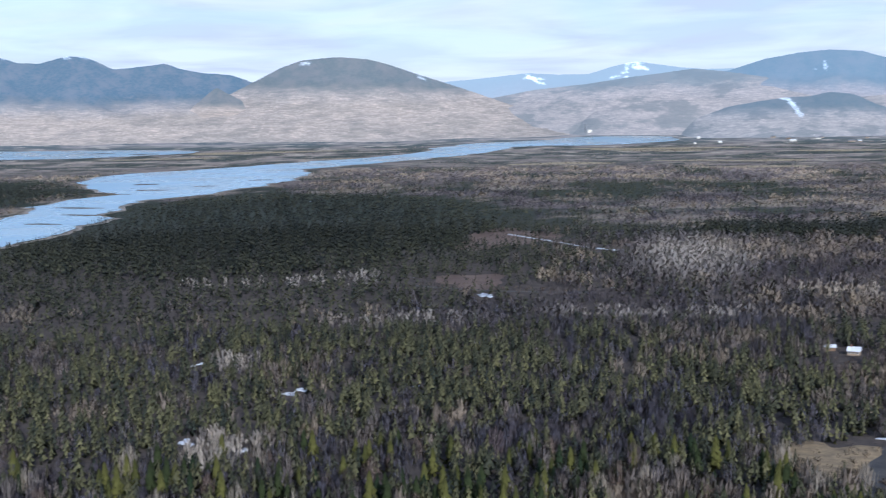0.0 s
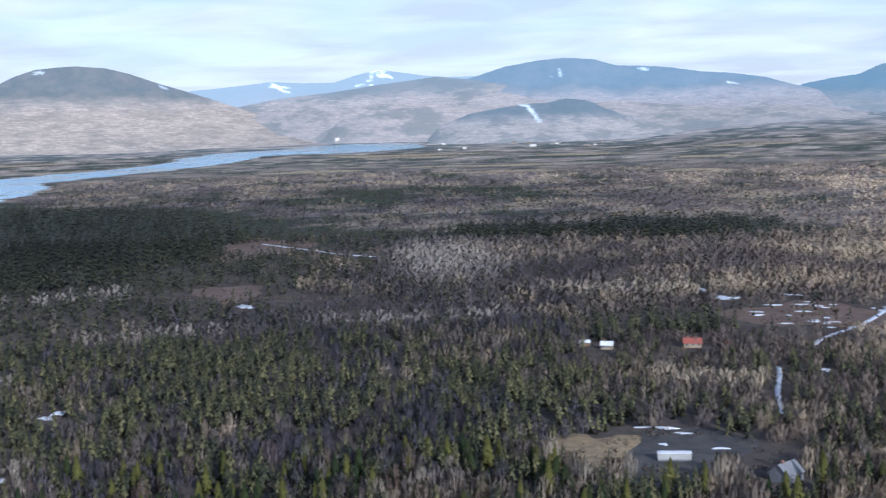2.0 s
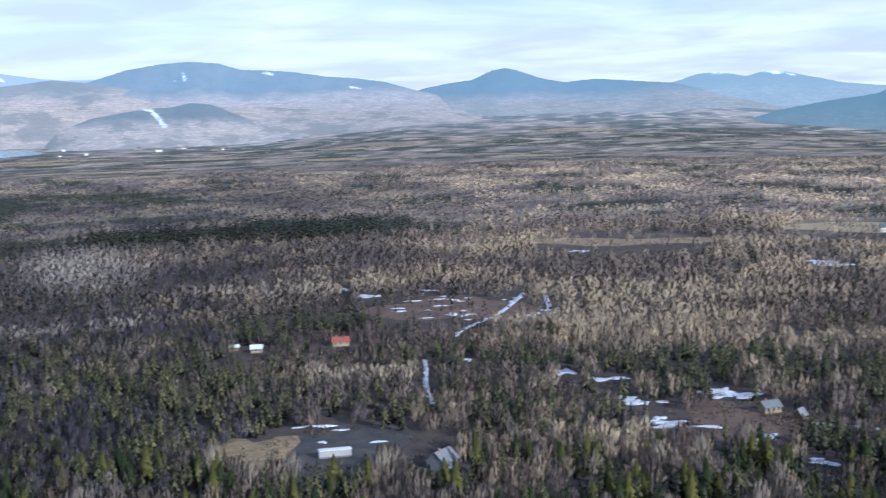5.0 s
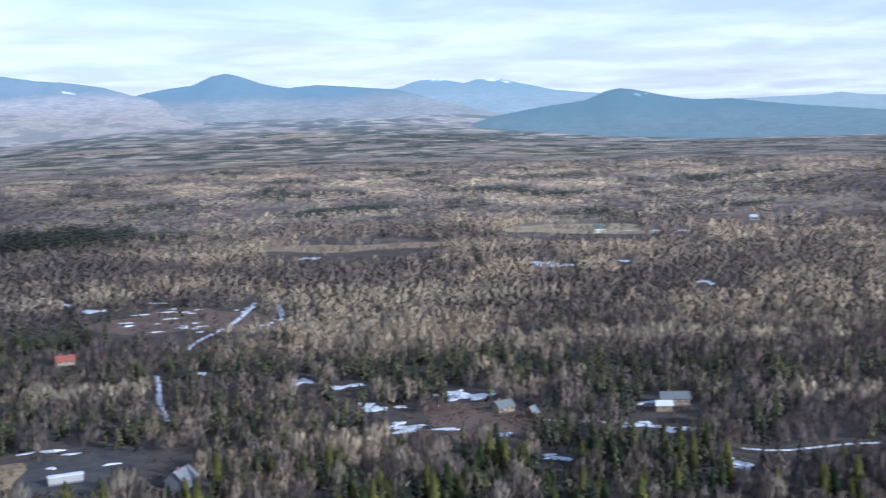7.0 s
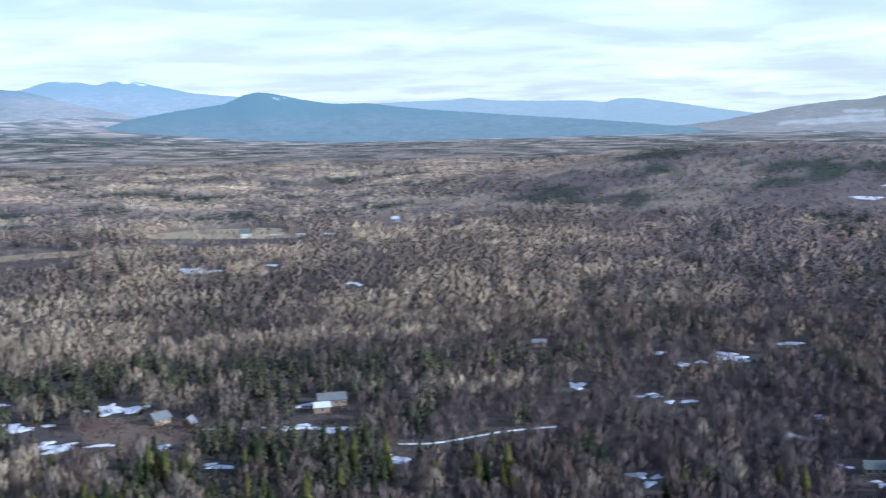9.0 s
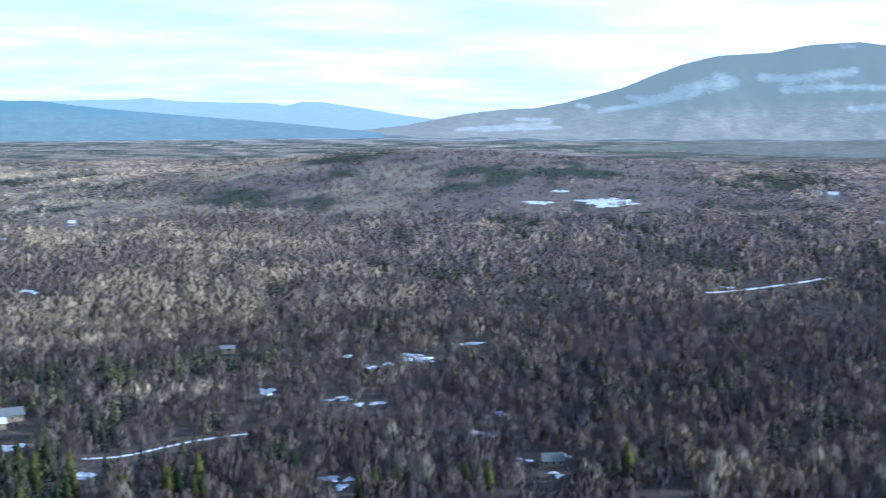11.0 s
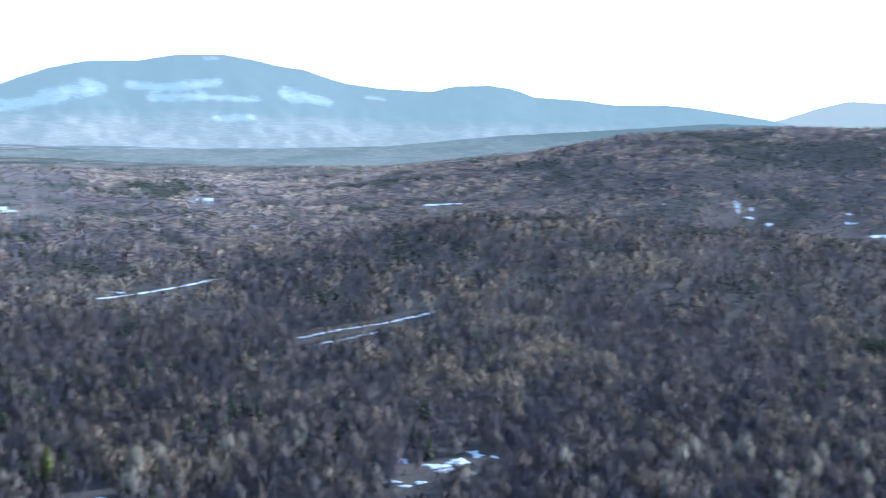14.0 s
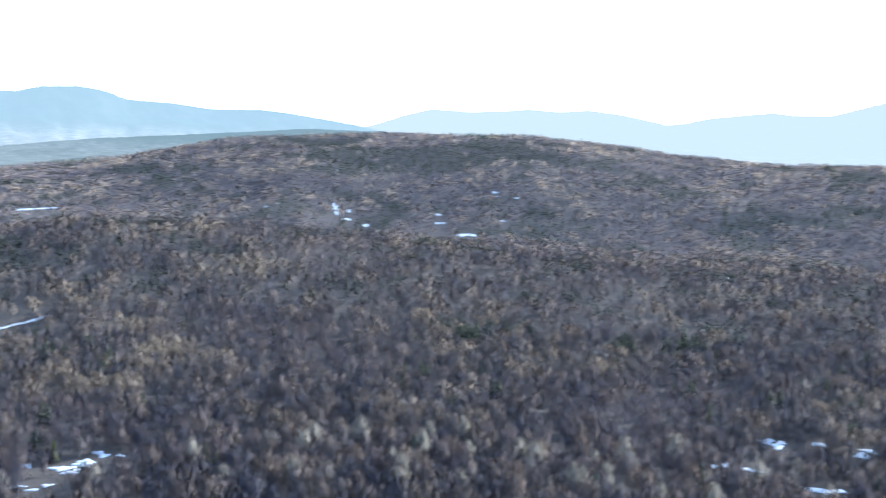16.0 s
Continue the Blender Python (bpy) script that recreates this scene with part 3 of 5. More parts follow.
RIVER = spline([(-640, 900, 50), (-500, 1130, 62), (-452, 1330, 42), (-472, 1560, 36), (-490, 1740, 42), (-430, 1900, 62), (-455, 2180, 160),
                (-470, 2480, 190), (-400, 2740, 105), (-260, 2980, 90), (-120, 3180, 75), (20, 3420, 80), (110, 3720, 95), (260, 3840, 110),
                (420, 3870, 150), (580, 3950, 190), (690, 3900, 110), (740, 3880, 20)], 260)
LAKE = spline([(-1900, 3300, 200), (-1500, 3480, 190), (-1200, 3530, 190), (-980, 3590, 170), (-830, 3640, 100), (-740, 3700, 20)], 90)


def ribbon(course, extra, wander, lift, mat, name, seed):
    way = np.gradient(course[:, :2], axis=0)
    way /= np.linalg.norm(way, axis=1)[:, None]
    side = np.stack([-way[:, 1], way[:, 0]], 1)
    rows = []
    for k in np.linspace(-1, 1, 9):
        half = course[:, 2] + extra + wander * waves(course[:, 0] + 900 * np.sign(k), course[:, 1], 190, 4, seed) * min(1, abs(k) * 1.2)
        p = course[:, :2] + side * (k * half)[:, None]
        rows.append(np.column_stack([p, base_height(p[:, 0], p[:, 1]) + lift]))
    return mesh_from(name, np.stack(rows, 1).reshape(-1, 3), grid_faces(len(course), 9)[:, ::-1], mat, True)


SAND = painted("pale_shore_sand", (0.42, 0.37, 0.30), (0.30, 0.25, 0.20), 30)
for course, label in ((RIVER, "wide blue river winding past wooded points"), (LAKE, "calm blue lake behind a wooded bank")):
    tagged(new("river_bank", ribbon(course, 26, 22, 0.7, SAND, "river_bank", 4)), "pale sandy strip of shore along the water", "shore", kind="structure")
    tagged(new("water", ribbon(course, 18, 22, 1.4, WATER, "water", 4)), label, "water", kind="structure")


def off_course(x, y, course):
    """Metres from the edge of a watercourse, negative in it."""
    out = np.full(len(x), 1e9)
    for cx, cy, w in course[::2]:
        out = np.minimum(out, np.hypot(x - cx, y - cy) - w)
    return out


# sand bars and weed islets in the shallows
def islet(x, y, length, width, turn, label, mat, lift=2.2):
    n = 26
    a = np.linspace(0, 2 * math.pi, n, endpoint=False)
    r = 1 + 0.22 * np.sin(3 * a + x) + 0.12 * np.sin(7 * a + y)
    c, s = math.cos(radians(turn)), math.sin(radians(turn))
    ring = [np.stack([np.cos(a) * r * length * k, np.sin(a) * r * width * k, np.full(n, h)], 1) for k, h in ((1, -1.5), (0.8, lift * 0.8), (0.4, lift))]
    v = np.vstack(ring + [[[0, 0, lift]]])
    v = np.stack([v[:, 0] * c - v[:, 1] * s, v[:, 0] * s + v[:, 1] * c, v[:, 2]], 1)
    f = [(i * n + k, i * n + (k + 1) % n, (i + 1) * n + (k + 1) % n, (i + 1) * n + k) for i in range(2) for k in range(n)]
    me = bpy.data.meshes.new("islet")
    me.from_pydata(v.tolist(), [], f + [(2 * n + k, 2 * n + (k + 1) % n, 3 * n) for k in range(n)])
    me.materials.append(mat)
    ob = new("islet", me)
    ob.location = (x, y, float(base_height(np.array([x]), np.array([y]))[0]))
    return tagged(ob, label, "islet")


MUD = painted("reedy_mud", (0.075, 0.065, 0.05), (0.14, 0.115, 0.08), 12)
for x, y, l, w, turn in ((-470, 1990, 34, 7, -10), (-520, 1900, 42, 6, -14), (-478, 1620, 40, 8, -18), (-440, 1500, 34, 5, -20), (-400, 2080, 22, 4, 0),
                         (-520, 2160, 26, 16, 0), (-330, 2250, 24, 8, 5), (-450, 1380, 26, 5, -15), (-1000, 3600, 60, 12, 0), (-860, 3560, 50, 14, 6)):
    islet(x, y, l, w, turn, "low dark islet of mud and reeds in the river", MUD)

# ---------------------------------------------------------------- clearings, tracks and snow
# open ground: two ends and a half width; no trees stand there
OPEN = []


def clear(x0, y0, x1, y1, r):
    OPEN.append((x0, y0, x1, y1, r))


def sightline(x, y, r, much=0.06):
    """The gap in the woods before a spot that is seen over the treetops."""
    clear(x, y, x * (1 - much), y * (1 - much), r)


def draped(name, x, y, along, across, mat, lift, turn=None, ragged=0.35, rise=0.25, seed=0):
    """A patch that lies on the land: an uneven outline with a low domed body."""
    n = 22
    turn = math.atan2(y, x) if turn is None else radians(turn)
    a = np.linspace(0, 2 * math.pi, n, endpoint=False)
    r = 1 + ragged * (np.sin(2 * a + seed) * 0.5 + np.sin(3 * a + 2.1 * seed) * 0.6 + np.sin(5 * a + 3.7 * seed) * 0.4)
    v = []
    for k, h in ((1.06, -0.4), (0.97, 0.5), (0.7, 1.0), (0.35, 1.0)):
        px, py = np.cos(a) * r * along * k, np.sin(a) * r * across * k
        wx, wy = x + px * math.cos(turn) - py * math.sin(turn), y + px * math.sin(turn) + py * math.cos(turn)
        v.append(np.stack([wx, wy, height(wx, wy) + lift + h * rise], 1))
    v.append(np.array([[x, y, float(height(x, y)) + lift + rise]]))
    v = np.vstack(v)
    f = [(i * n + k, i * n + (k + 1) % n, (i + 1) * n + (k + 1) % n, (i + 1) * n + k) for i in range(3) for k in range(n)]
    me = bpy.data.meshes.new(name)
    origin = v[-1].copy()
    me.from_pydata((v - origin).tolist(), [], f + [(3 * n + k, 3 * n + (k + 1) % n, 4 * n) for k in range(n)])
    me.materials.append(mat)
    for p in me.polygons:
        p.use_smooth = True
    ob = new(name, me)
    ob.location = origin
    return ob


# x, y, half size along the line of sight, half size across it
SNOWS = [  # by the river pond, the cut-over clearing and the far farm
    (27, 795, 10, 9), (327, 719, 8, 10), (324, 757, 6, 4), (367, 717, 6, 7), (390, 611, 46, 3.6), (573, 832, 9, 8), (665, 649, 16, 22), (708, 617, 7, 5),
    (651, 496, 10, 7), (915, 716, 7, 9), (899, 738, 6, 7), (888, 752, 4, 9), (273, 504, 5, 3), (-95, 443, 7, 4), (-71, 430, 6, 3), (-66, 526, 5, 6), (-120, 588, 4, 4)]
SNOWS += [  # round the houses
    (294, 452, 9, 6), (304, 432, 4, 10), (287, 394, 7, 7), (298, 387, 4, 5), (274, 364, 6, 5), (282, 353, 5, 12), (327, 382, 10, 10), (294, 323, 6, 4),
    (338, 296, 5, 8), (340, 283, 4, 5), (365, 317, 4, 6), (284, 292, 4, 8), (321, 240, 7, 6)]
SNOWS += [  # in the woods beyond them
    (446, 232, 10, 5), (442, 202, 4, 6), (512, 208, 8, 7), (524, 228, 4, 4), (439, 185, 4, 6), (337, 158, 7, 5), (532, 190, 10, 12), (573, 179, 5, 9),
    (544, 167, 3, 3), (440, 130, 4, 3), (407, 129, 5, 6), (389, 96, 4, 4), (367, 93, 3, 4), (381, 107, 3, 3), (350, 55, 3, 6)]
SNOWS += [  # on the slopes
    (382, -52, 8, 4), (377, -62, 6, 6), (384, -74, 5, 6), (390, -84, 5, 6), (358, -50, 4, 8), (804, 70, 8, 5), (1324, 250, 26, 34), (1298, 309, 14, 15),
    (1372, 299, 10, 10), (1483, -294, 20, 32), (1273, -51, 9, 12), (305, -342, 10, 9), (294, -298, 8, 4), (303, -358, 4, 5), (284, -368, 7, 6), (251, -311, 6, 8),
    (282, -303, 3, 5), (1335, -621, 20, 7), (1322, -640, 12, 5), (1158, -712, 8, 12), (946, -412, 10, 4), (1263, -633, 8, 6), (1227, -714, 7, 9)]
rng = np.random.default_rng(4)
for k, (x, y, along, across) in enumerate(SNOWS):
    u = np.array([x, y]) / math.hypot(x, y)
    for j in range(int(2 + across / 5)):  # broken drifts, long across the slope
        a, b = rng.uniform(-1, 1) * along * 0.8, rng.uniform(-1, 1) * across * 0.85
        size = rng.uniform(0.28, 0.58)
        tagged(draped("snow_patch", x + u[0] * a - u[1] * b, y + u[1] * a + u[0] * b, along * size, across * size * rng.uniform(0.6, 1.1), SNOW, 0.08, ragged=0.5, seed=k * 1.7 + j),
               "patch of old snow on the forest floor", "snow", "snow patches")
    sightline(x, y, across * 0.7, 0.055)
rng = np.random.default_rng(15)
for k in range(30):  # thin snow left in the cut-over clearing
    a, q = rng.uniform(0, 6.28), 52 * math.sqrt(rng.uniform(0, 1))
    tagged(draped("snow_patch", 362 + q * math.cos(a), 640 + q * math.sin(a), rng.uniform(0.7, 2.2), rng.uniform(1.0, 4), SNOW, 0.1, ragged=0.5, seed=k),
           "thin patch of old snow among stumps", "snow", "snow patches")
rng = np.random.default_rng(11)
for k in range(14):  # snow lying between the trees on the shaded face of the hill
    az, d = rng.uniform(-125, -111), rng.uniform(1300, 1560)
    x, y = -d * math.sin(radians(az)), d * math.cos(radians(az))
    r = rng.uniform(2, 5)
    tagged(draped("snow_patch", x, y, r * rng.uniform(0.6, 1.6), r, SNOW, 0.1, ragged=0.5, seed=k), "patch of old snow on a wooded slope", "snow", "snow patches")
    if k % 3 == 0:
        sightline(x, y, r * 0.7, 0.02)


def strip(name, label, category, course, half, mat, lift, kind="structure", gap=1.0, sight=0.0, ragged=0.18):
    """A road, track or stream: a band that follows the land."""
    c = spline(course, 14 * len(course))
    way = np.gradient(c, axis=0)
    way /= np.linalg.norm(way, axis=1)[:, None] + 1e-9
    side = np.stack([-way[:, 1], way[:, 0]], 1)
    rows = []
    for k in (-1, -0.8, 0, 0.8, 1):
        w = half * (1 + ragged * waves(c[:, 0], c[:, 1] + 70 * k, 26, 2, k))
        p = c + side * (k * w)[:, None]
        rows.append(np.column_stack([p, height(p[:, 0], p[:, 1]) + (lift if abs(k) < 1 else lift - 0.3)]))
    ob = new(name, mesh_from(name, np.stack(rows, 1).reshape(-1, 3), grid_faces(len(c), 5)[:, ::-1], mat, True))
    for a, b in zip(c[:-1:4], c[4::4]):
        clear(a[0], a[1], b[0], b[1], half * gap)
        if sight:
            sightline(a[0], a[1], half * 1.6, sight)
    return tagged(ob, label, category, kind=kind)


GRAVEL = painted("wet_gravel", (0.062, 0.06, 0.06), (0.12, 0.11, 0.098), 7)
DRY = painted("dry_grass", (0.36, 0.27, 0.155), (0.17, 0.13, 0.085), 4)
BOG = painted("brown_meadow", (0.13, 0.085, 0.065), (0.20, 0.145, 0.105), 14)
PASTURE = painted("straw_pasture", (0.42, 0.335, 0.20), (0.31, 0.26, 0.15), 18)
SNOWY = SNOW
strip("track", "snow-covered track through the woods", "track", [(218, 438), (222, 448), (234, 474), (248, 500), (258, 520)], 1.3, SNOWY, 0.1, gap=2.6)
strip("road", "snowy logging road in a cut-over clearing", "road", [(298, 562), (314, 579), (349, 605), (376, 631), (411, 669)], 1.8, SNOWY, 0.1, gap=3.2)
strip("road", "long snow-edged drive through the trees", "road", [(318, 330), (324, 321), (331, 312), (338, 296), (344, 280)], 1.9, SNOWY, 0.1, gap=4)
strip("creek", "narrow frozen creek with white snow banks", "creek", [(64, 1200), (84, 1160), (106, 1118), (124, 1080), (150, 1046)], 2.0, SNOWY, 0.3, gap=6)
strip("road", "pale forest road beside a small pond", "road", [(-20, 850), (20, 826), (60, 812), (100, 806)], 2.4, GRAVEL, 0.1, gap=8)
strip("snow_strip", "long strip of snow on a cleared line", "snow", [(780, 80), (806, 50), (832, 26), (862, 4)], 2.4, SNOWY, 0.1, kind="", gap=3, sight=0.06, ragged=1.0)
strip("snow_strip", "long strip of snow on a cleared line", "snow", [(622, -36), (637, -58), (646, -86), (666, -124)], 2.3, SNOWY, 0.1, kind="", gap=3, sight=0.06, ragged=1.0)
strip("road", "snowy woods road between bare trees", "road", [(336, 252), (344, 240), (368, 226), (388, 207)], 1.1, SNOWY, 0.1, gap=3, sight=0.04)
strip("snow_strip", "thin strip of snow along a ditch", "snow", [(598, -36), (612, -58), (626, -80)], 1.6, SNOWY, 0.1, kind="", gap=3, sight=0.04, ragged=1.0)


def field(label, x, y, along, across, mat, gap=0.08):
    clear(x, y, x * (1 - gap), y * (1 - gap), across * 0.95)
    return tagged(draped("field", x, y, along, across, mat, 0.02, ragged=0.34, rise=0.04, seed=x), label, "field", kind="structure")


field("yellow straw pasture round a farmhouse", 866, 808, 50, 66, PASTURE)
field("brown open meadow among bare woods", 640, 868, 30, 78, DRY, 0.06)
field("brown bog meadow beside a creek", 60, 1170, 90, 40, BOG, 0.03)
field("reddish cut-over clearing", 345, 640, 46, 46, BOG, 0.08)
field("brown clearing with scattered snow", 302, 345, 24, 24, BOG, 0.02)
field("open boggy pond edge", 20, 870, 34, 26, BOG, 0.04)
for x, y, along, across in ((-557, 3600, 40, 240), (-744, 3330, 30, 150), (279, 2791, 50, 120), (595, 3500, 60, 190), (650, 2502, 45, 120), (-195, 3230, 26, 150),
                            (621, 3390, 40, 110), (684, 2819, 50, 150), (1052, 3215, 50, 120), (982, 2283, 40, 90), (1534, 3150, 50, 150), (1610, 2504, 40, 110),
                            (1600, 1800, 24, 70), (2223, 3200, 60, 150), (1251, 2800, 50, 120), (2260, 2060, 50, 130)):
    field("pale straw-coloured meadow far out in the plain", x, y, along, across, PASTURE, 0.012)
# gravel yard with a grassy bank
clear(132, 404, 175, 386, 21)
clear(148, 418, 170, 416, 12)
clear(147, 389, 143, 372, 12)
clear(175, 364, 170, 352, 8)
tagged(draped("yard", 157, 395, 36, 27, GRAVEL, 0.0, turn=70, ragged=0.26, rise=0.05, seed=2), "dark wet gravel yard in a forest clearing", "yard", kind="structure")
tagged(draped("grass_bank", 128, 410, 28, 15, DRY, 0.02, turn=62, ragged=0.36, rise=0.5, seed=5), "bank of tan dry grass at a yard's edge", "grass", kind="structure")
for x, y, a, b in ((162, 434, 1.4, 6), (157, 410, 1.4, 1.5), (170, 422, 1.0, 3), (174, 399, 1.2, 2.4), (167, 430, 1.0, 3)):
    tagged(draped("snow_patch", x, y, a, b, SNOW, 0.12, ragged=0.4, seed=x), "leftover heap of snow in a gravel yard", "snow", "snow patches")
# open ground in front of the houses
for x, y, r in ((240, 578, 7), (196, 588, 8), (178, 358, 6), (860, 772, 14), (1020, 710, 9), (318, 351, 8), (318, 335, 5), (372, 308, 9), (377, 96, 6), (1502, -3, 18), (515, 288, 5)):
    sightline(x, y, r, 0.05)


def is_open(x, y, slack=0.0):
    hit = np.zeros(len(x), bool)
    for x0, y0, x1, y1, r in OPEN:
        dx, dy = x1 - x0, y1 - y0
        t = np.clip(((x - x0) * dx + (y - y0) * dy) / max(dx * dx + dy * dy, 1e-6), 0, 1)
        hit |= np.hypot(x - x0 - t * dx, y - y0 - t * dy) < r + slack
    return hit


# ---------------------------------------------------------------- the woods
def skirt_tree(rnd, boughs, wide, full=0.75):
    """A spruce one metre high: drooping boughs set round the stem, long below and short above."""
    v, f = [], []
    for k in range(boughs):
        u = 1 - (1 - (k + 0.5) / boughs) ** 0.62          # from the top down
        u = min(1.0, u * 1.02 + rnd.uniform(-0.02, 0.02))
        z, r = 1.0 - 0.93 * u, wide * (0.06 + 0.94 * u ** full) * rnd.uniform(0.72, 1.15)
        a, spread = 2.4 * k + rnd.uniform(-0.35, 0.35), rnd.uniform(0.5, 0.85)
        droop = 0.05 + 0.10 * u
        o = len(v)
        v.append((0, 0, min(1.0, z + 0.09 + 0.05 * u)))
        for t in (-spread, spread):
            q = r * rnd.uniform(0.8, 1.0)
            v.append((q * math.cos(a + t), q * math.sin(a + t), z - droop * rnd.uniform(0.6, 1.2)))
        v.append((r * 1.12 * math.cos(a), r * 1.12 * math.sin(a), z - droop * 0.5))
        f += [(o, o + 1, o + 3), (o, o + 3, o + 2)]
    return np.array(v), np.array(f)


def twig_tree(rnd, twigs, wide, thick, low=0.1):
    """A leafless tree one metre high: a stem and many slender twigs that rise steeply and open outwards to a rounded crown."""
    v, f = [], []
    for a in (0.3, 2.4, 4.5):
        v.append((0.014 * math.cos(a), 0.014 * math.sin(a), 0.0))
    v.append((0, 0, 0.85))
    f += [(0, 1, 3), (1, 2, 3)]
    mid, rad = (low + 1) / 2, (1 - low) / 2
    for k in range(twigs):
        up = 1.0 - 1.45 * (k + rnd.uniform(0, 1)) / twigs
        a = 2.4 * k + rnd.uniform(-0.5, 0.5)
        out = math.sqrt(max(0.04, 1 - up * abs(up))) * rnd.uniform(0.3, 1.0) * rnd.choice((1.0, 1.0, 1.08))
        tip = Vector((wide * out * math.cos(a), wide * out * math.sin(a), mid + rad * up * rnd.uniform(0.86, 1.0)))
        inner = rnd.uniform(0.6, 0.92)
        base = Vector((tip.x * inner, tip.y * inner, max(0.03, tip.z - rnd.uniform(0.2, 0.42))))
        g = rnd.uniform(0, math.pi)
        side = Vector((math.cos(g), math.sin(g), rnd.uniform(-0.3, 0.3))) * thick * rnd.uniform(0.6, 1.3)
        o = len(v)
        v += [tuple(base), tuple(tip), tuple(base.lerp(tip, rnd.uniform(0.35, 0.85)) + side)]
        f.append((o, o + 1, o + 2))
    return np.array(v), np.array(f)


def crown_normals(v, soft=0.0):
    """Normals that face out of the crown as a whole, so that many small sprays shade as one body;
    soft: how far a thin crown of twigs shades like the canopy that it is part of."""
    n = v * np.array([2.6, 2.6, 0.9]) - np.array([0, 0, 0.36])
    n = n / (np.linalg.norm(n, axis=1)[:, None] + 1e-6) * (1 - soft) + np.array([0, 0, soft])
    return n / (np.linalg.norm(n, axis=1)[:, None] + 1e-6)


def outwards(kind):
    """The same tree with every face wound to look out of its crown."""
    v, f = kind
    n = crown_normals(v)[f].sum(1)
    g = np.cross(v[f[:, 1]] - v[f[:, 0]], v[f[:, 2]] - v[f[:, 0]])
    return v, np.where(((n * g).sum(1) < 0)[:, None], f[:, ::-1], f)


def plant(name, label, kinds, x, y, size, tint, mat, flat=1.0, soft=0.0):
    """Many trees as one mesh, each a copy of one of the kinds with its own size, turn and tint."""
    r = np.random.default_rng(len(x))
    which = r.integers(0, len(kinds), len(x))
    V, F, C, N, base = [], [], [], [], 0
    z = height(x, y) - 0.3
    turn, fat = r.uniform(0, 6.28, len(x)), r.uniform(0.8, 1.25, len(x)) * flat
    for k, (v, f) in enumerate(kinds):
        i = np.nonzero(which == k)[0]
        if not len(i):
            continue
        c, s = np.cos(turn[i])[:, None], np.sin(turn[i])[:, None]
        h, w = size[i][:, None], (size[i] * fat[i])[:, None]
        p = np.stack([x[i][:, None] + w * (v[:, 0] * c - v[:, 1] * s), y[i][:, None] + w * (v[:, 0] * s + v[:, 1] * c), z[i][:, None] + h * v[:, 2]], -1)
        V.append(p.reshape(-1, 3))
        F.append((f[None] + (base + np.arange(len(i)) * len(v))[:, None, None]).reshape(-1, 3))
        C.append(np.repeat(tint[i], len(v), 0))
        n = crown_normals(v, soft)
        n = np.stack([n[:, 0] * c - n[:, 1] * s, n[:, 0] * s + n[:, 1] * c, np.repeat(n[None, :, 2], len(i), 0)], -1)
        N.append(n.reshape(-1, 3))
        base += len(i) * len(v)
    me = mesh_from(name, np.vstack(V), np.vstack(F), mat, True)
    me.attributes.new("custom_normal", "FLOAT_VECTOR", "POINT").data.foreach_set("vector", np.vstack(N).astype(np.float32).ravel())
    colour = np.ones((base, 4), np.float32)
    colour[:, :3] = np.vstack(C)
    me.attributes.new("tint", "FLOAT_COLOR", "POINT").data.foreach_set("color", colour.ravel())
    return tagged(new(name, me), label, "forest", kind="stuff")


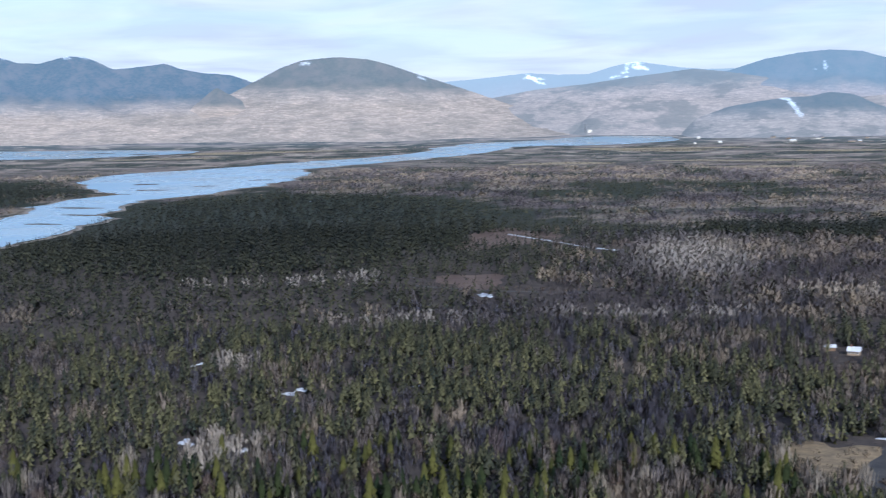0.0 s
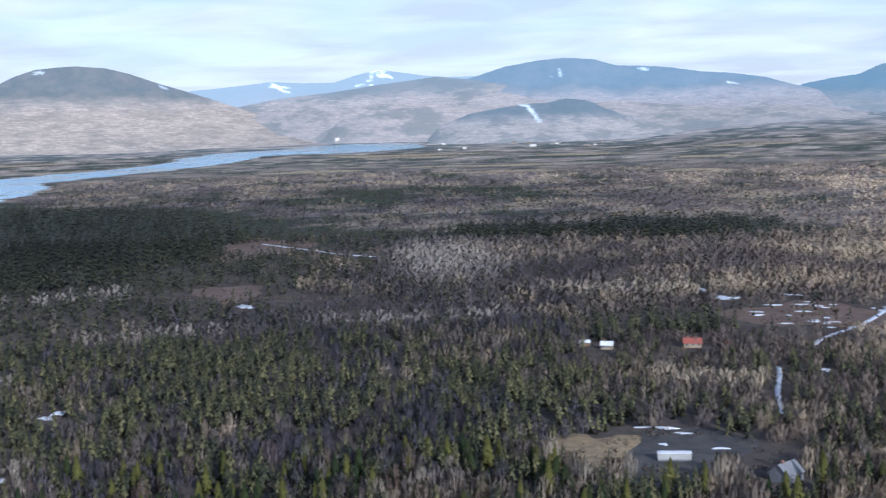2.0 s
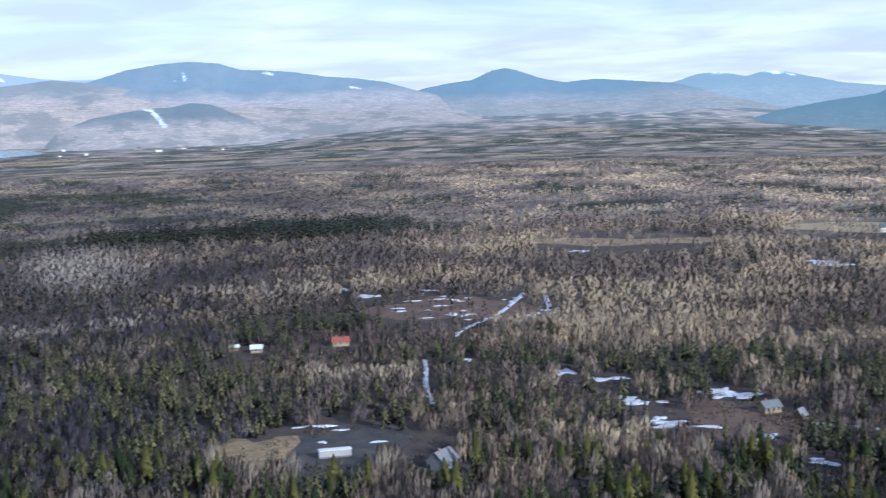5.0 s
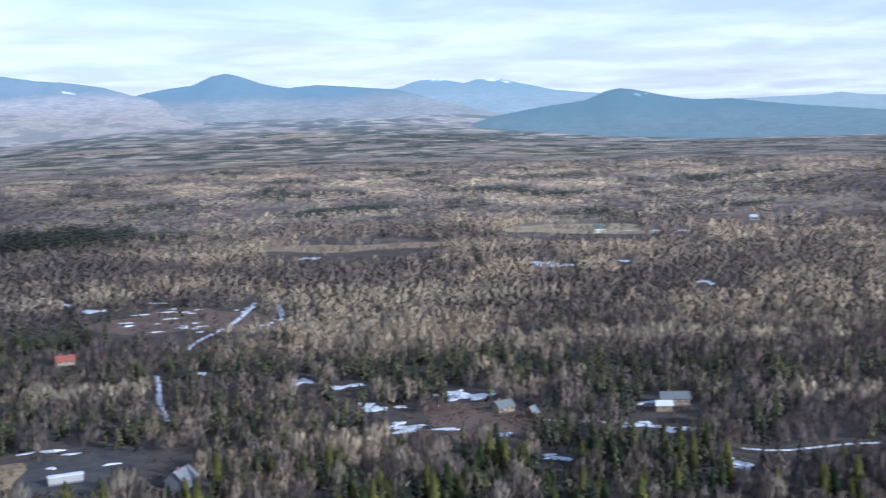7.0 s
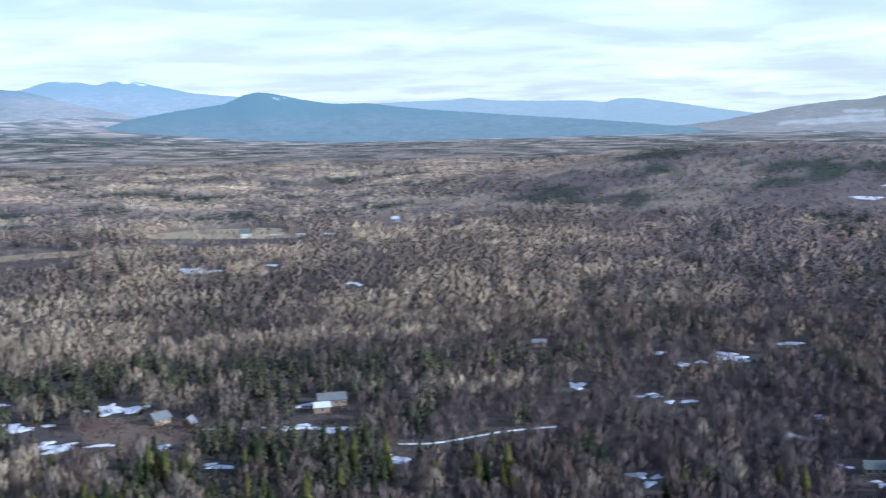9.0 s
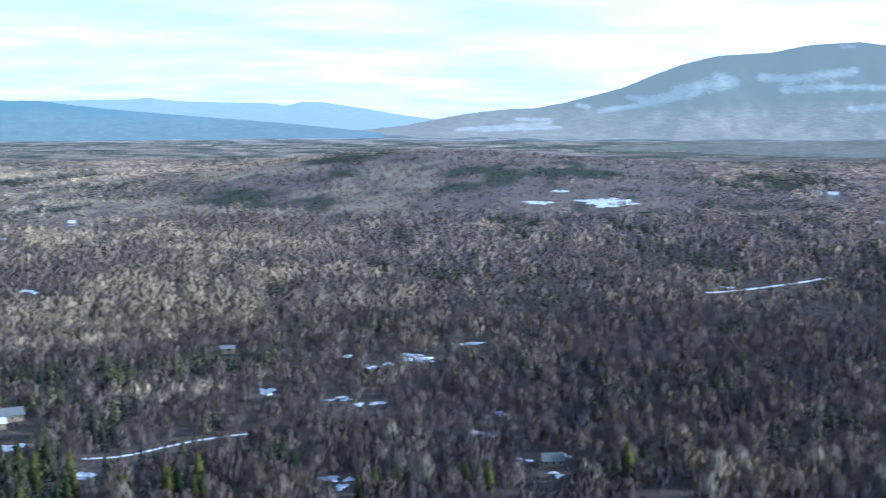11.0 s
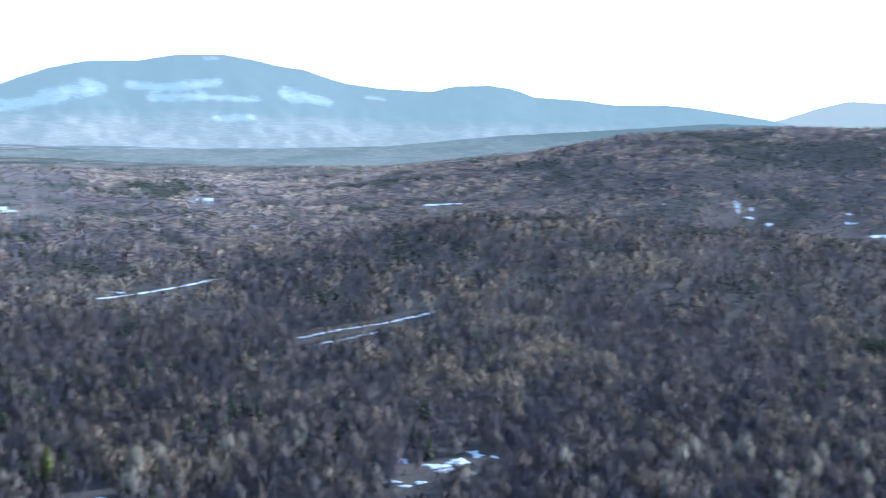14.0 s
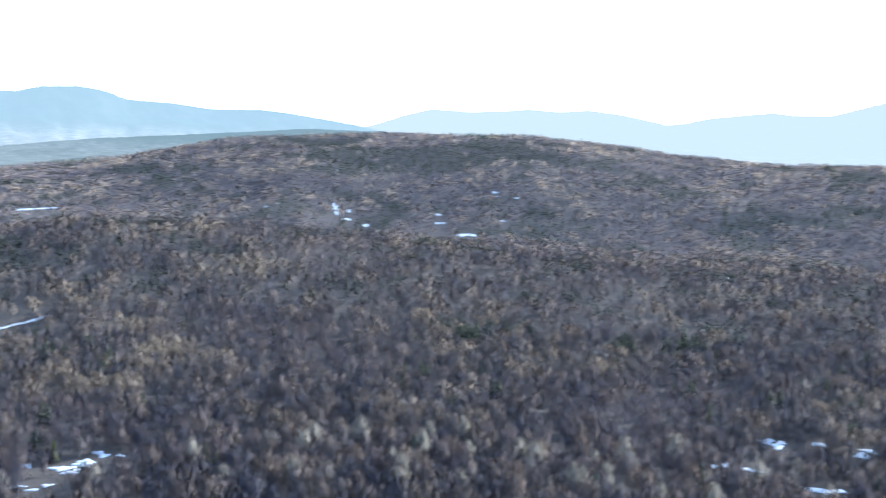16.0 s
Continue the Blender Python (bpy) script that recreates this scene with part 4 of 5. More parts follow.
def woods_at(x, y, r):
    """For each place: is it a spruce, its tint and its height in metres."""
    d, az = np.hypot(x, y), bearing(x, y)
    n = len(x)
    spruce = spruce_share(x, y)
    spread = 0.25 * (1 - 0.55 * smooth(-az, 15, 40))
    is_spruce = 0.5 + spread * r.uniform(-1, 1, n) < np.clip(spruce, 0.27, 0.76)
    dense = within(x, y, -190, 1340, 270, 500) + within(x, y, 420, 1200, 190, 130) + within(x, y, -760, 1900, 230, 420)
    g = r.uniform(0, 1, (n, 1))
    # sunlit olive painted into the spruce tint, fading with distance and bearing
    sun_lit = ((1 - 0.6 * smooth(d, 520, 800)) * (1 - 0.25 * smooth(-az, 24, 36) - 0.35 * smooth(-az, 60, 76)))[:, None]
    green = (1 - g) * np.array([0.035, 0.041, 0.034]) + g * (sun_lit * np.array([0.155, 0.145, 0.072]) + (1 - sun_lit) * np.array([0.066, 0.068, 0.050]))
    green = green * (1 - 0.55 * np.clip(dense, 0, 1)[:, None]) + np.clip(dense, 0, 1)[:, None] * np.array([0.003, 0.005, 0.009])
    # sunny: the bearings in full sun, put into the tint as paler twigs
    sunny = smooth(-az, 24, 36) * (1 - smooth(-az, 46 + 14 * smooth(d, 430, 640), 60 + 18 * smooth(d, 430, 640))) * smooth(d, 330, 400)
    groves = sum(within(x, y, gx, gy, ga, gb, gt) for gx, gy, ga, gb, gt in GROVES)
    # the exp term takes paleness off the hill flank: its shade, painted in
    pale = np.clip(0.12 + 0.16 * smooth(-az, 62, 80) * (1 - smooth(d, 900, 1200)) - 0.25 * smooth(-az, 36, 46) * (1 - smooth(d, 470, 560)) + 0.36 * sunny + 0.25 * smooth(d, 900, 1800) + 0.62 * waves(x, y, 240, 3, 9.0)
                   + 0.50 * waves(x, y, 58, 2, 16.0) + 1.0 * groves - 0.35 * np.exp(-((az + 70) / 12) ** 2 - ((d - 1600) / 330) ** 2)
                   + 0.06 * r.normal(0, 1, n) - 0.7 * within(x, y, 345, 262, 110, 60, 40) - 0.8 * within(x, y, 440, 345, 110, 36, -52), 0, 1)[:, None]
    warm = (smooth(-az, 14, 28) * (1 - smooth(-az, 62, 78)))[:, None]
    swath = swath_at(x, y)
    pale = pale * (1 - 0.75 * smooth(d, 480, 760)[:, None]) + (0.8 * swath)[:, None] * np.clip(0.25 + 1.2 * pale, 0, 1)
    red = np.clip(waves(x, y, 260, 2, 14.0) * 1.4 + 0.3 * r.normal(0, 1, n), 0, 1)[:, None]
    # bluish shade as the base and sunlit warmth over it, both painted in
    grey = (1 - pale) * (np.array([0.098, 0.093, 0.110]) + warm * np.array([0.056, 0.034, 0.0])) + pale * np.array([0.43, 0.345, 0.235])
    east = smooth(-az, 58, 76)[:, None] * (1 - smooth(d, 2000, 2800))[:, None]
    # mauve between the tan masses: blue shade painted into the eastern tints
    masses = smooth(waves(x, y, 44, 2, 31.0) + 0.5 * waves(x, y, 19, 2, 33.0), -0.25, 0.65)[:, None]
    tan = (1 - masses) * np.array([0.085, 0.078, 0.092]) + masses * ((1 - pale) * np.array([0.215, 0.165, 0.135]) + pale * np.array([0.38, 0.285, 0.20]))
    grey = grey * (1 - 0.75 * east) + 0.75 * east * tan
    # brightness by bearing, light put into the tint
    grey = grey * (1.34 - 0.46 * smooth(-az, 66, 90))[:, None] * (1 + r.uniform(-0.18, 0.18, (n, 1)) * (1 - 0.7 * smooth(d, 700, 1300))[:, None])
    flank_shade = np.exp(-((az + 69) / 11) ** 2 - ((d - 1480) / 240) ** 2)[:, None]    # shade on the hill's flank, put into the tint of its trees
    grey = grey * (1 - 0.5 * flank_shade)
    # hill brightened and near woods dimmed as under cloud, within the tint
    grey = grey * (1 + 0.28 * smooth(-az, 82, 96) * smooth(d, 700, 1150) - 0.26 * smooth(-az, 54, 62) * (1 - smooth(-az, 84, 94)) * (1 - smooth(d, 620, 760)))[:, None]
    grey = grey * (1 - 0.5 * red) + 0.5 * red * np.array([0.15, 0.115, 0.118])
    # the last factor darkens the left side: cloud shade painted into the tint
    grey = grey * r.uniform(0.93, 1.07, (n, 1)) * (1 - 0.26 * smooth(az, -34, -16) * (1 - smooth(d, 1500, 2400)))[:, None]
    # middle distance brightened by bearing: missing light put into the tint
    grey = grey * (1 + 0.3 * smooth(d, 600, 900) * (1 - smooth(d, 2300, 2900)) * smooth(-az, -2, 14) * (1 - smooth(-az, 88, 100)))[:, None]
    grove = np.clip(groves, 0, 1)[:, None] * 0.85
    # eastern woods brightened with distance, light put into the tint
    grey = grey * (1 + 0.08 * east + 0.3 * east * (smooth(d, 600, 1300) * (1 - smooth(-az, 96, 108)))[:, None])
    grey = grey * (1 - grove) + grove * ((1 - east) * (np.array([0.62, 0.56, 0.48]) * (1 - warm) + warm * np.array([0.66, 0.55, 0.38])) + east * np.array([0.30, 0.235, 0.17])) / (1 + 0.6 * smooth(d, 750, 2000))[:, None]
    # distance haze put into the tree tints: lighter the farther out they stand
    haze_gain = (smooth(d, 750, 2000) * (1 - 0.85 * smooth(az, -34, -20) * (1 - smooth(d, 1900, 2500)))
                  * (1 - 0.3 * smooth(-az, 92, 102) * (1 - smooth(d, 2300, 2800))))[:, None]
    tint = np.where(is_spruce[:, None], green * (1 + 0.5 * haze_gain), grey * (1 + 0.9 * haze_gain * (1 - flank_shade)))
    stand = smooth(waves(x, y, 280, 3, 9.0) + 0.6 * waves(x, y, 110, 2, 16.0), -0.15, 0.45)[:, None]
    # outermost trees drawn to paler tones, again haze put into the tint
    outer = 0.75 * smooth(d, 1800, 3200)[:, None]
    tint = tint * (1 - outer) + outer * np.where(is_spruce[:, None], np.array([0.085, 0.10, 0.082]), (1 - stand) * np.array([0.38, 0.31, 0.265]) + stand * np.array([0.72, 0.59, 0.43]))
    tall = np.where(is_spruce, r.uniform(4.5, 10.5, n), 8.6 + 2.4 * waves(x, y, 44, 2, 31.0) + r.normal(0, 1.3, n).clip(-2.5, 2.5)) * (1 - 0.25 * red[:, 0] * ~is_spruce)
    tall = np.where(dense > 0.5, r.uniform(10, 13, n), tall)
    bank = off_course(x * 1.05, y * 1.05, RIVER)
    tall = tall * (0.55 + 0.45 * smooth(bank, 0, 90))
    return is_spruce, tint, tall


def scatter(r, d0, d1, a0, a1, area):
    n = int(0.5 * radians(a1 - a0) * (d1 * d1 - d0 * d0) / area)
    d, az = np.sqrt(r.uniform(d0 * d0, d1 * d1, n)), np.radians(r.uniform(a0, a1, n))
    x, y = -d * np.sin(az), d * np.cos(az)
    keep = (~is_open(x, y, 1.0) | ((d > 620) & (r.uniform(0, 1, n) < 0.10))) & (off_course(x, y, RIVER) > 16) & (off_course(x, y, LAKE) > 24)
    keep &= (off_course(x * 1.03, y * 1.03, RIVER) > 0) & (off_course(x * 1.04, y * 1.04, LAKE) > 0)
    return x[keep], y[keep]


rnd = random.Random(5)
SPRUCE_NEAR = [skirt_tree(rnd, 15, w, 0.62 + 0.06 * k) for k, w in enumerate((0.19, 0.21, 0.23, 0.25, 0.27, 0.22))]
SPRUCE_MID = [skirt_tree(rnd, 7, w, 0.65) for w in (0.20, 0.22, 0.24, 0.26, 0.28)]
SPRUCE_FAR = [skirt_tree(rnd, 4, w, 0.6) for w in (0.28, 0.32, 0.35, 0.38)]
TWIG_EDGE = [twig_tree(rnd, 88, w, 0.032) for w in (0.20, 0.23, 0.26, 0.28, 0.31, 0.34, 0.38)]
TWIG_NEAR = [twig_tree(rnd, 50, w, 0.046) for w in (0.20, 0.23, 0.26, 0.28, 0.31, 0.34, 0.38)]
TWIG_MID = [twig_tree(rnd, 21, w, 0.078) for w in (0.25, 0.29, 0.33, 0.37, 0.41, 0.45)]
TWIG_FAR = [twig_tree(rnd, 6, 0.34, 0.18) for _ in range(6)]
A0, A1 = -146, 25
BANDS = [  # from, to, square metres a tree, spruce and leafless kinds, widening, height factor
    ("edge", 325, 470, A0, A1, 19, SPRUCE_NEAR, TWIG_EDGE, 1.2, 1.08),
    ("near", 470, 680, A0, A1, 21, SPRUCE_NEAR, TWIG_NEAR, 1.2, 1.08),
    ("middle", 680, 1250, A0, A1, 46, SPRUCE_MID, TWIG_MID, 1.35, 1.05),
    ("far", 1250, 2600, A0, A1, 88, SPRUCE_FAR, TWIG_FAR, 1.55, 0.85),
    ("hill", 1200, 2050, A0, -84, 50, SPRUCE_FAR, TWIG_FAR, 1.3, 0.9),
    ("plain", 2600, 3800, A0, A1, 430, SPRUCE_FAR, TWIG_FAR, 4.2, 0.36),
    ("below", 20, 325, -180, 180, 90, SPRUCE_MID, TWIG_MID, 1.3, 1.0),
    ("behind", 325, 1500, A1, 360 + A0, 600, SPRUCE_FAR, TWIG_FAR, 1.6, 1.0),
]
for kinds in (SPRUCE_NEAR, SPRUCE_MID, SPRUCE_FAR, TWIG_EDGE, TWIG_NEAR, TWIG_MID, TWIG_FAR):
    kinds[:] = [outwards(k) for k in kinds]
for name, d0, d1, a0, a1, area, spruces, twigs, wide, high in BANDS:
    r = np.random.default_rng(int(d0))
    x, y = scatter(r, d0, d1, a0, a1, area)
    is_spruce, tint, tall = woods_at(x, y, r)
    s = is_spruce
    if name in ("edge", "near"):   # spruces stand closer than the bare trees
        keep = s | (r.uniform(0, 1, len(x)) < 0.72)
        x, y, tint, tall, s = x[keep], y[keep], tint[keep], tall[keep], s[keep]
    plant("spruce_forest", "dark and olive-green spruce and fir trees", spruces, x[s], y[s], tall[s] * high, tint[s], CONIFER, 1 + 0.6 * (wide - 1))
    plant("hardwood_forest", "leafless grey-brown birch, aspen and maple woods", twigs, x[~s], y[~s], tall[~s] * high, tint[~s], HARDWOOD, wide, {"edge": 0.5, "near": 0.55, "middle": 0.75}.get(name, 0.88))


# ---------------------------------------------------------------- low brush in the open places
def brush():
    r = np.random.default_rng(77)
    xs, ys = [], []
    for x0, y0, x1, y1, rad in OPEN:
        n = int((math.hypot(x1 - x0, y1 - y0) * 2 * rad + 3.1 * rad * rad) / (16 if math.hypot(x0, y0) < 700 else 90))
        t, a, q = r.uniform(0, 1, n), r.uniform(0, 6.28, n), rad * np.sqrt(r.uniform(0, 1, n))
        xs.append(x0 + t * (x1 - x0) + q * np.cos(a))
        ys.append(y0 + t * (y1 - y0) + q * np.sin(a))
    x, y = np.concatenate(xs), np.concatenate(ys)
    keep = np.ones(len(x), bool)
    for cx, cy, cr in ((160, 394, 23), (240, 578, 7), (178, 358, 7), (318, 351, 7), (372, 308, 8), (377, 96, 6), (860, 772, 9), (1020, 710, 9), (862, 806, 50)):
        keep &= np.hypot(x - cx, y - cy) > cr
    for cx, cy, along, across in SNOWS:
        keep &= (np.hypot(x - cx, y - cy) > 0.8 * max(along, across)) | (r.uniform(0, 1, len(x)) < 0.22)
    x, y = x[keep], y[keep]
    g = r.uniform(0, 1, (len(x), 1))
    tint = (1 - g) * np.array([0.10, 0.08, 0.075]) + g * np.array([0.30, 0.23, 0.15])
    plant("brush", "low leafless brush and saplings in clearings", TWIG_FAR, x, y, r.uniform(0.8, 3.2, len(x)), tint, HARDWOOD, 1.6, 0.6)


brush()


# ---------------------------------------------------------------- single trees on the near edge of the woods
def part(name, me, parent, label=""):
    ob = new(name, me)
    ob.parent = parent
    if label:
        tagged(ob, label)
    return ob


def stem(rnd, high, radius, limbs):
    """A tapered, slightly bent trunk with a few rising limbs, in metres."""
    v, f = [], []

    def tube(a, b, ra, rb, sides, bend):
        rows = 4 if sides > 4 else 2
        o = len(v)
        axis = (b - a).normalized()
        u = axis.orthogonal().normalized()
        w = axis.cross(u)
        for i in range(rows):
            t = i / (rows - 1)
            c = a.lerp(b, t) + Vector((bend * math.sin(t * 3.1), bend * 0.6 * math.sin(t * 2.2), 0))
            q = ra + (rb - ra) * t
            for k in range(sides):
                g = 2 * math.pi * k / sides
                v.append(tuple(c + u * q * math.cos(g) + w * q * math.sin(g)))
        for i in range(rows - 1):
            for k in range(sides):
                n = (k + 1) % sides
                f.append((o + i * sides + k, o + i * sides + n, o + (i + 1) * sides + n, o + (i + 1) * sides + k))

    tube(Vector((0, 0, -0.4)), Vector((0, 0, high * 0.92)), radius, radius * 0.18, 6, rnd.uniform(-0.25, 0.25))
    for k in range(limbs):
        a, z = 2.4 * k, high * rnd.uniform(0.35, 0.72)
        r, top = high * rnd.uniform(0.10, 0.17), min(high * 0.95, z + high * rnd.uniform(0.14, 0.26))
        tube(Vector((0, 0, z)), Vector((r * math.cos(a), r * math.sin(a), top)), radius * 0.4, radius * 0.1, 3, 0.0)
    me = bpy.data.meshes.new("trunk")
    me.from_pydata(v, [], f)
    return me


def tinted(me, tint, n):
    c = np.ones((n, 4), np.float32)
    c[:, :3] = tint
    me.attributes.new("tint", "FLOAT_COLOR", "POINT").data.foreach_set("color", c.ravel())


def single_tree(kind, label, rnd, tint):
    high = rnd.uniform(9, 13)
    tree = new(kind)
    if kind == "spruce_tree":
        v, f = skirt_tree(rnd, 44, 0.21, 0.7)
        trunk = stem(rnd, high, 0.16, 0)
        mat = CONIFER
    else:
        v, f = twig_tree(rnd, 170, 0.32, 0.022)
        trunk = stem(rnd, high, 0.14, 7)
        mat = HARDWOOD
    trunk.materials.append(BARK if kind == "spruce_tree" else PALE_BARK)
    v, f = outwards((v, f))
    crown = mesh_from("crown", v * np.array([high * 1.05, high * 1.05, high]), f, mat, True)
    crown.attributes.new("custom_normal", "FLOAT_VECTOR", "POINT").data.foreach_set("vector", crown_normals(v, 0.0 if kind == "spruce_tree" else 0.58).astype(np.float32).ravel())
    tinted(crown, tint, len(v))
    part("trunk", trunk, tree)
    part("crown", crown, tree)
    return tagged(tree, label, "tree", "spruces at the near edge of the woods" if kind == "spruce_tree" else "leafless trees at the near edge of the woods")


PALE_BARK = painted("pale_bark", (0.34, 0.31, 0.27), (0.20, 0.18, 0.16), 0.8)
rnd = random.Random(21)
protos = {
    "spruce_tree": [single_tree("spruce_tree", label, rnd, tint) for label, tint in (
        ("tall dark-green spruce with ragged boughs", (0.026, 0.038, 0.02)), ("olive-green fir tree in low sunlight", (0.07, 0.072, 0.024)),
        ("yellowish-green young spruce among bare trees", (0.10, 0.098, 0.03)), ("dark spruce with drooping boughs", (0.036, 0.046, 0.02)))],
    "bare_tree": [single_tree("bare_tree", label, rnd, tint) for label, tint in (
        ("leafless grey birch with upright twigs", (0.22, 0.19, 0.17)), ("pale leafless aspen with fine twigs", (0.36, 0.31, 0.24)),
        ("leafless mauve-brown maple with dense twigs", (0.13, 0.10, 0.10)), ("leafless brown alder with spreading twigs", (0.17, 0.125, 0.10)))]}
r = np.random.default_rng(33)
d, az = r.uniform(338, 420, 1500), np.radians(r.uniform(-143, 22, 1500))
tx, ty = -d * np.sin(az), d * np.cos(az)
ok = ~is_open(tx, ty, 1.5)
tx, ty = tx[ok], ty[ok]
is_spruce, _, _ = woods_at(tx, ty, r)
tz = height(tx, ty)
left = {"spruce_tree": 300, "bare_tree": 300}
fresh = {k: list(v) for k, v in protos.items()}
for x, y, z, s in zip(tx, ty, tz, is_spruce):
    kind = "spruce_tree" if s else "bare_tree"
    if left[kind] == 0:
        continue
    left[kind] -= 1
    size, turn = rnd.uniform(0.75, 1.15), rnd.uniform(0, 360)
    m = pose(x, y, z - 0.1, 0, 0, turn) @ Matrix.Diagonal((size, size, size, 1))
    if fresh[kind]:
        fresh[kind].pop().matrix_basis = m
    else:
        made = copy_thing(rnd.choice(protos[kind]), pose(x, y, z - 0.1, 0, 0, turn))
        made.scale = (size, size, size)


# ---------------------------------------------------------------- houses and sheds
def box_mesh(name, x0, x1, y0, y1, z0, z1, mat, bevel=0.0):
    bm = bmesh.new()
    bmesh.ops.create_cube(bm, size=1)
    for v in bm.verts:
        v.co = Vector(((x0 + x1) / 2 + v.co.x * (x1 - x0), (y0 + y1) / 2 + v.co.y * (y1 - y0), (z0 + z1) / 2 + v.co.z * (z1 - z0)))
    if bevel:
        bmesh.ops.bevel(bm, geom=bm.edges[:], offset=bevel, segments=1, affect="EDGES")
    me = bpy.data.meshes.new(name)
    bm.to_mesh(me)
    bm.free()
    me.materials.append(mat)
    return me


def gable_walls(length, width, high, peak, mat):
    l, w = length / 2, width / 2
    v = [(-l, -w, -0.6), (l, -w, -0.6), (l, w, -0.6), (-l, w, -0.6), (-l, -w, high), (l, -w, high), (l, w, high), (-l, w, high), (-l, 0, high + peak), (l, 0, high + peak)]
    f = [(0, 1, 5, 4), (2, 3, 7, 6), (1, 2, 6, 9, 5), (3, 0, 4, 8, 7), (4, 5, 9, 8), (6, 7, 8, 9), (3, 2, 1, 0)]
    me = bpy.data.meshes.new("wall")
    me.from_pydata(v, [], f)
    me.materials.append(mat)
    return me


def roof_slab(length, width, high, peak, side, mat, eave=0.5, thick=0.18):
    l, w = length / 2 + eave, width / 2 + eave
    drop = peak * eave / (width / 2)
    a, b = (0.0, high + peak + 0.05), (side * w, high - drop + 0.05)
    v = [(x, yy, zz + t) for t in (0, thick) for x in (-l, l) for yy, zz in (a, b)]
    f = [(0, 1, 3, 2), (4, 6, 7, 5), (0, 2, 6, 4), (1, 5, 7, 3), (0, 4, 5, 1), (2, 3, 7, 6)]
    me = bpy.data.meshes.new("roof")
    me.from_pydata(v, [], f)
    me.materials.append(mat)
    return me


GLASS = painted("dark_window_glass", (0.03, 0.035, 0.04), (0.06, 0.07, 0.08), 0.6, rough=0.12)
TRIM = painted("white_trim", (0.75, 0.75, 0.73), (0.62, 0.62, 0.60), 0.7)
BRICK = painted("chimney_brick", (0.24, 0.12, 0.09), (0.30, 0.17, 0.13), 0.5)


def house(name, label, category, x, y, length, width, high, peak, turn, wall_mat, roof_mat, windows=3, chimney=True):
    """A gabled building: walls, two roof slopes, doors, windows and a chimney."""
    h = new(name)
    part("wall", gable_walls(length, width, high, peak, wall_mat), h)
    for side in (-1, 1):
        part("roof", roof_slab(length, width, high, peak, side, roof_mat), h)
    for side in (-1, 1):
        for k in range(windows):
            cx = -length / 2 + length * (k + 0.5) / windows
            cy = side * (width / 2 + 0.03)
            if side == -1 and k == windows // 2:
                part("door", box_mesh("door", cx - 0.5, cx + 0.5, cy - 0.05, cy + 0.05, 0, 2.05, TRIM), h, "white entrance door")
                continue
            win = part("window", box_mesh("window_frame", cx - 0.6, cx + 0.6, cy - 0.05, cy + 0.05, 0.9, min(high - 0.2, 2.2), TRIM), h)
            part("pane", box_mesh("pane", cx - 0.5, cx + 0.5, cy - 0.07, cy + 0.07, 1.0, min(high - 0.3, 2.1), GLASS), win)
    if chimney:
        part("chimney", box_mesh("chimney", length * 0.2, length * 0.2 + 0.7, -0.35, 0.35, high, high + peak + 1.1, BRICK), h)
    h.matrix_basis = pose(x, y, float(height(x, y)), 0, 0, turn)
    return tagged(h, label, category)


def across(x, y, extra=0.0):
    """The turn that sets a long side square to the line from the middle of the clip's path."""
    return math.degrees(math.atan2(y, x)) + 90 + extra


RED = painted("red_metal_roof", (0.33, 0.10, 0.075), (0.27, 0.11, 0.085), 3, rough=0.5)
GREEN = painted("green_metal_roof", (0.12, 0.145, 0.135), (0.16, 0.185, 0.175), 3, rough=0.5)
TEAL = painted("grey_green_roof", (0.16, 0.175, 0.175), (0.20, 0.215, 0.215), 3)
SLATE = painted("grey_shingle_roof", (0.17, 0.175, 0.19), (0.25, 0.255, 0.27), 3)
TAN = painted("tan_board_wall", (0.36, 0.28, 0.19), (0.28, 0.21, 0.14), 2)
CREAM = painted("cream_board_wall", (0.72, 0.68, 0.58), (0.62, 0.58, 0.49), 2)
WHITE = painted("white_board_wall", (0.78, 0.78, 0.78), (0.68, 0.68, 0.67), 2)
BROWN = painted("brown_log_wall", (0.15, 0.095, 0.06), (0.21, 0.14, 0.09), 1.5)

house("cabin", "brown log cabin with a bright red metal roof", "house", 240, 578, 8.5, 6, 2.5, 2.0, across(240, 578, 6), TAN, RED)
house("shed", "small shed with a red roof beside the cabin", "shed", 256, 570, 3.6, 3, 2.2, 1.2, across(256, 570), BROWN, RED, 1, False)
house("house", "small house under a snow-white roof in the trees", "house", 198, 587, 5.5, 4.5, 2.4, 1.5, across(198, 587, -8), TAN, SNOW)
house("shed", "low shed with a pale snowy roof", "shed", 190, 599, 5, 3.2, 2.0, 0.9, across(190, 599, 5), BROWN, SNOW, 1, False)
house("house", "grey house with a steep shingle roof by the yard", "house", 178, 358, 8.5, 7, 3.0, 3.0, across(178, 358, 55), SLATE, SLATE, 2)
house("farmhouse", "cream farmhouse with a green metal roof on a pasture", "house", 858, 770, 10, 8, 4.0, 3.2, across(858, 770, 12), CREAM, GREEN, 4)
house("house", "white house alone among bare woods", "house", 1020, 710, 6.5, 5, 3.2, 2.0, across(1020, 710, -10), WHITE, SNOW, 4)
house("house", "house with a grey-green roof among brush", "house", 318, 351, 7, 5.5, 2.5, 1.9, across(318, 351, 30), TAN, TEAL)
house("shed", "open shed with a steep pale lean roof", "shed", 318, 335, 4, 3.4, 2.4, 2.2, across(318, 335, 60), BROWN, SLATE, 1, False)
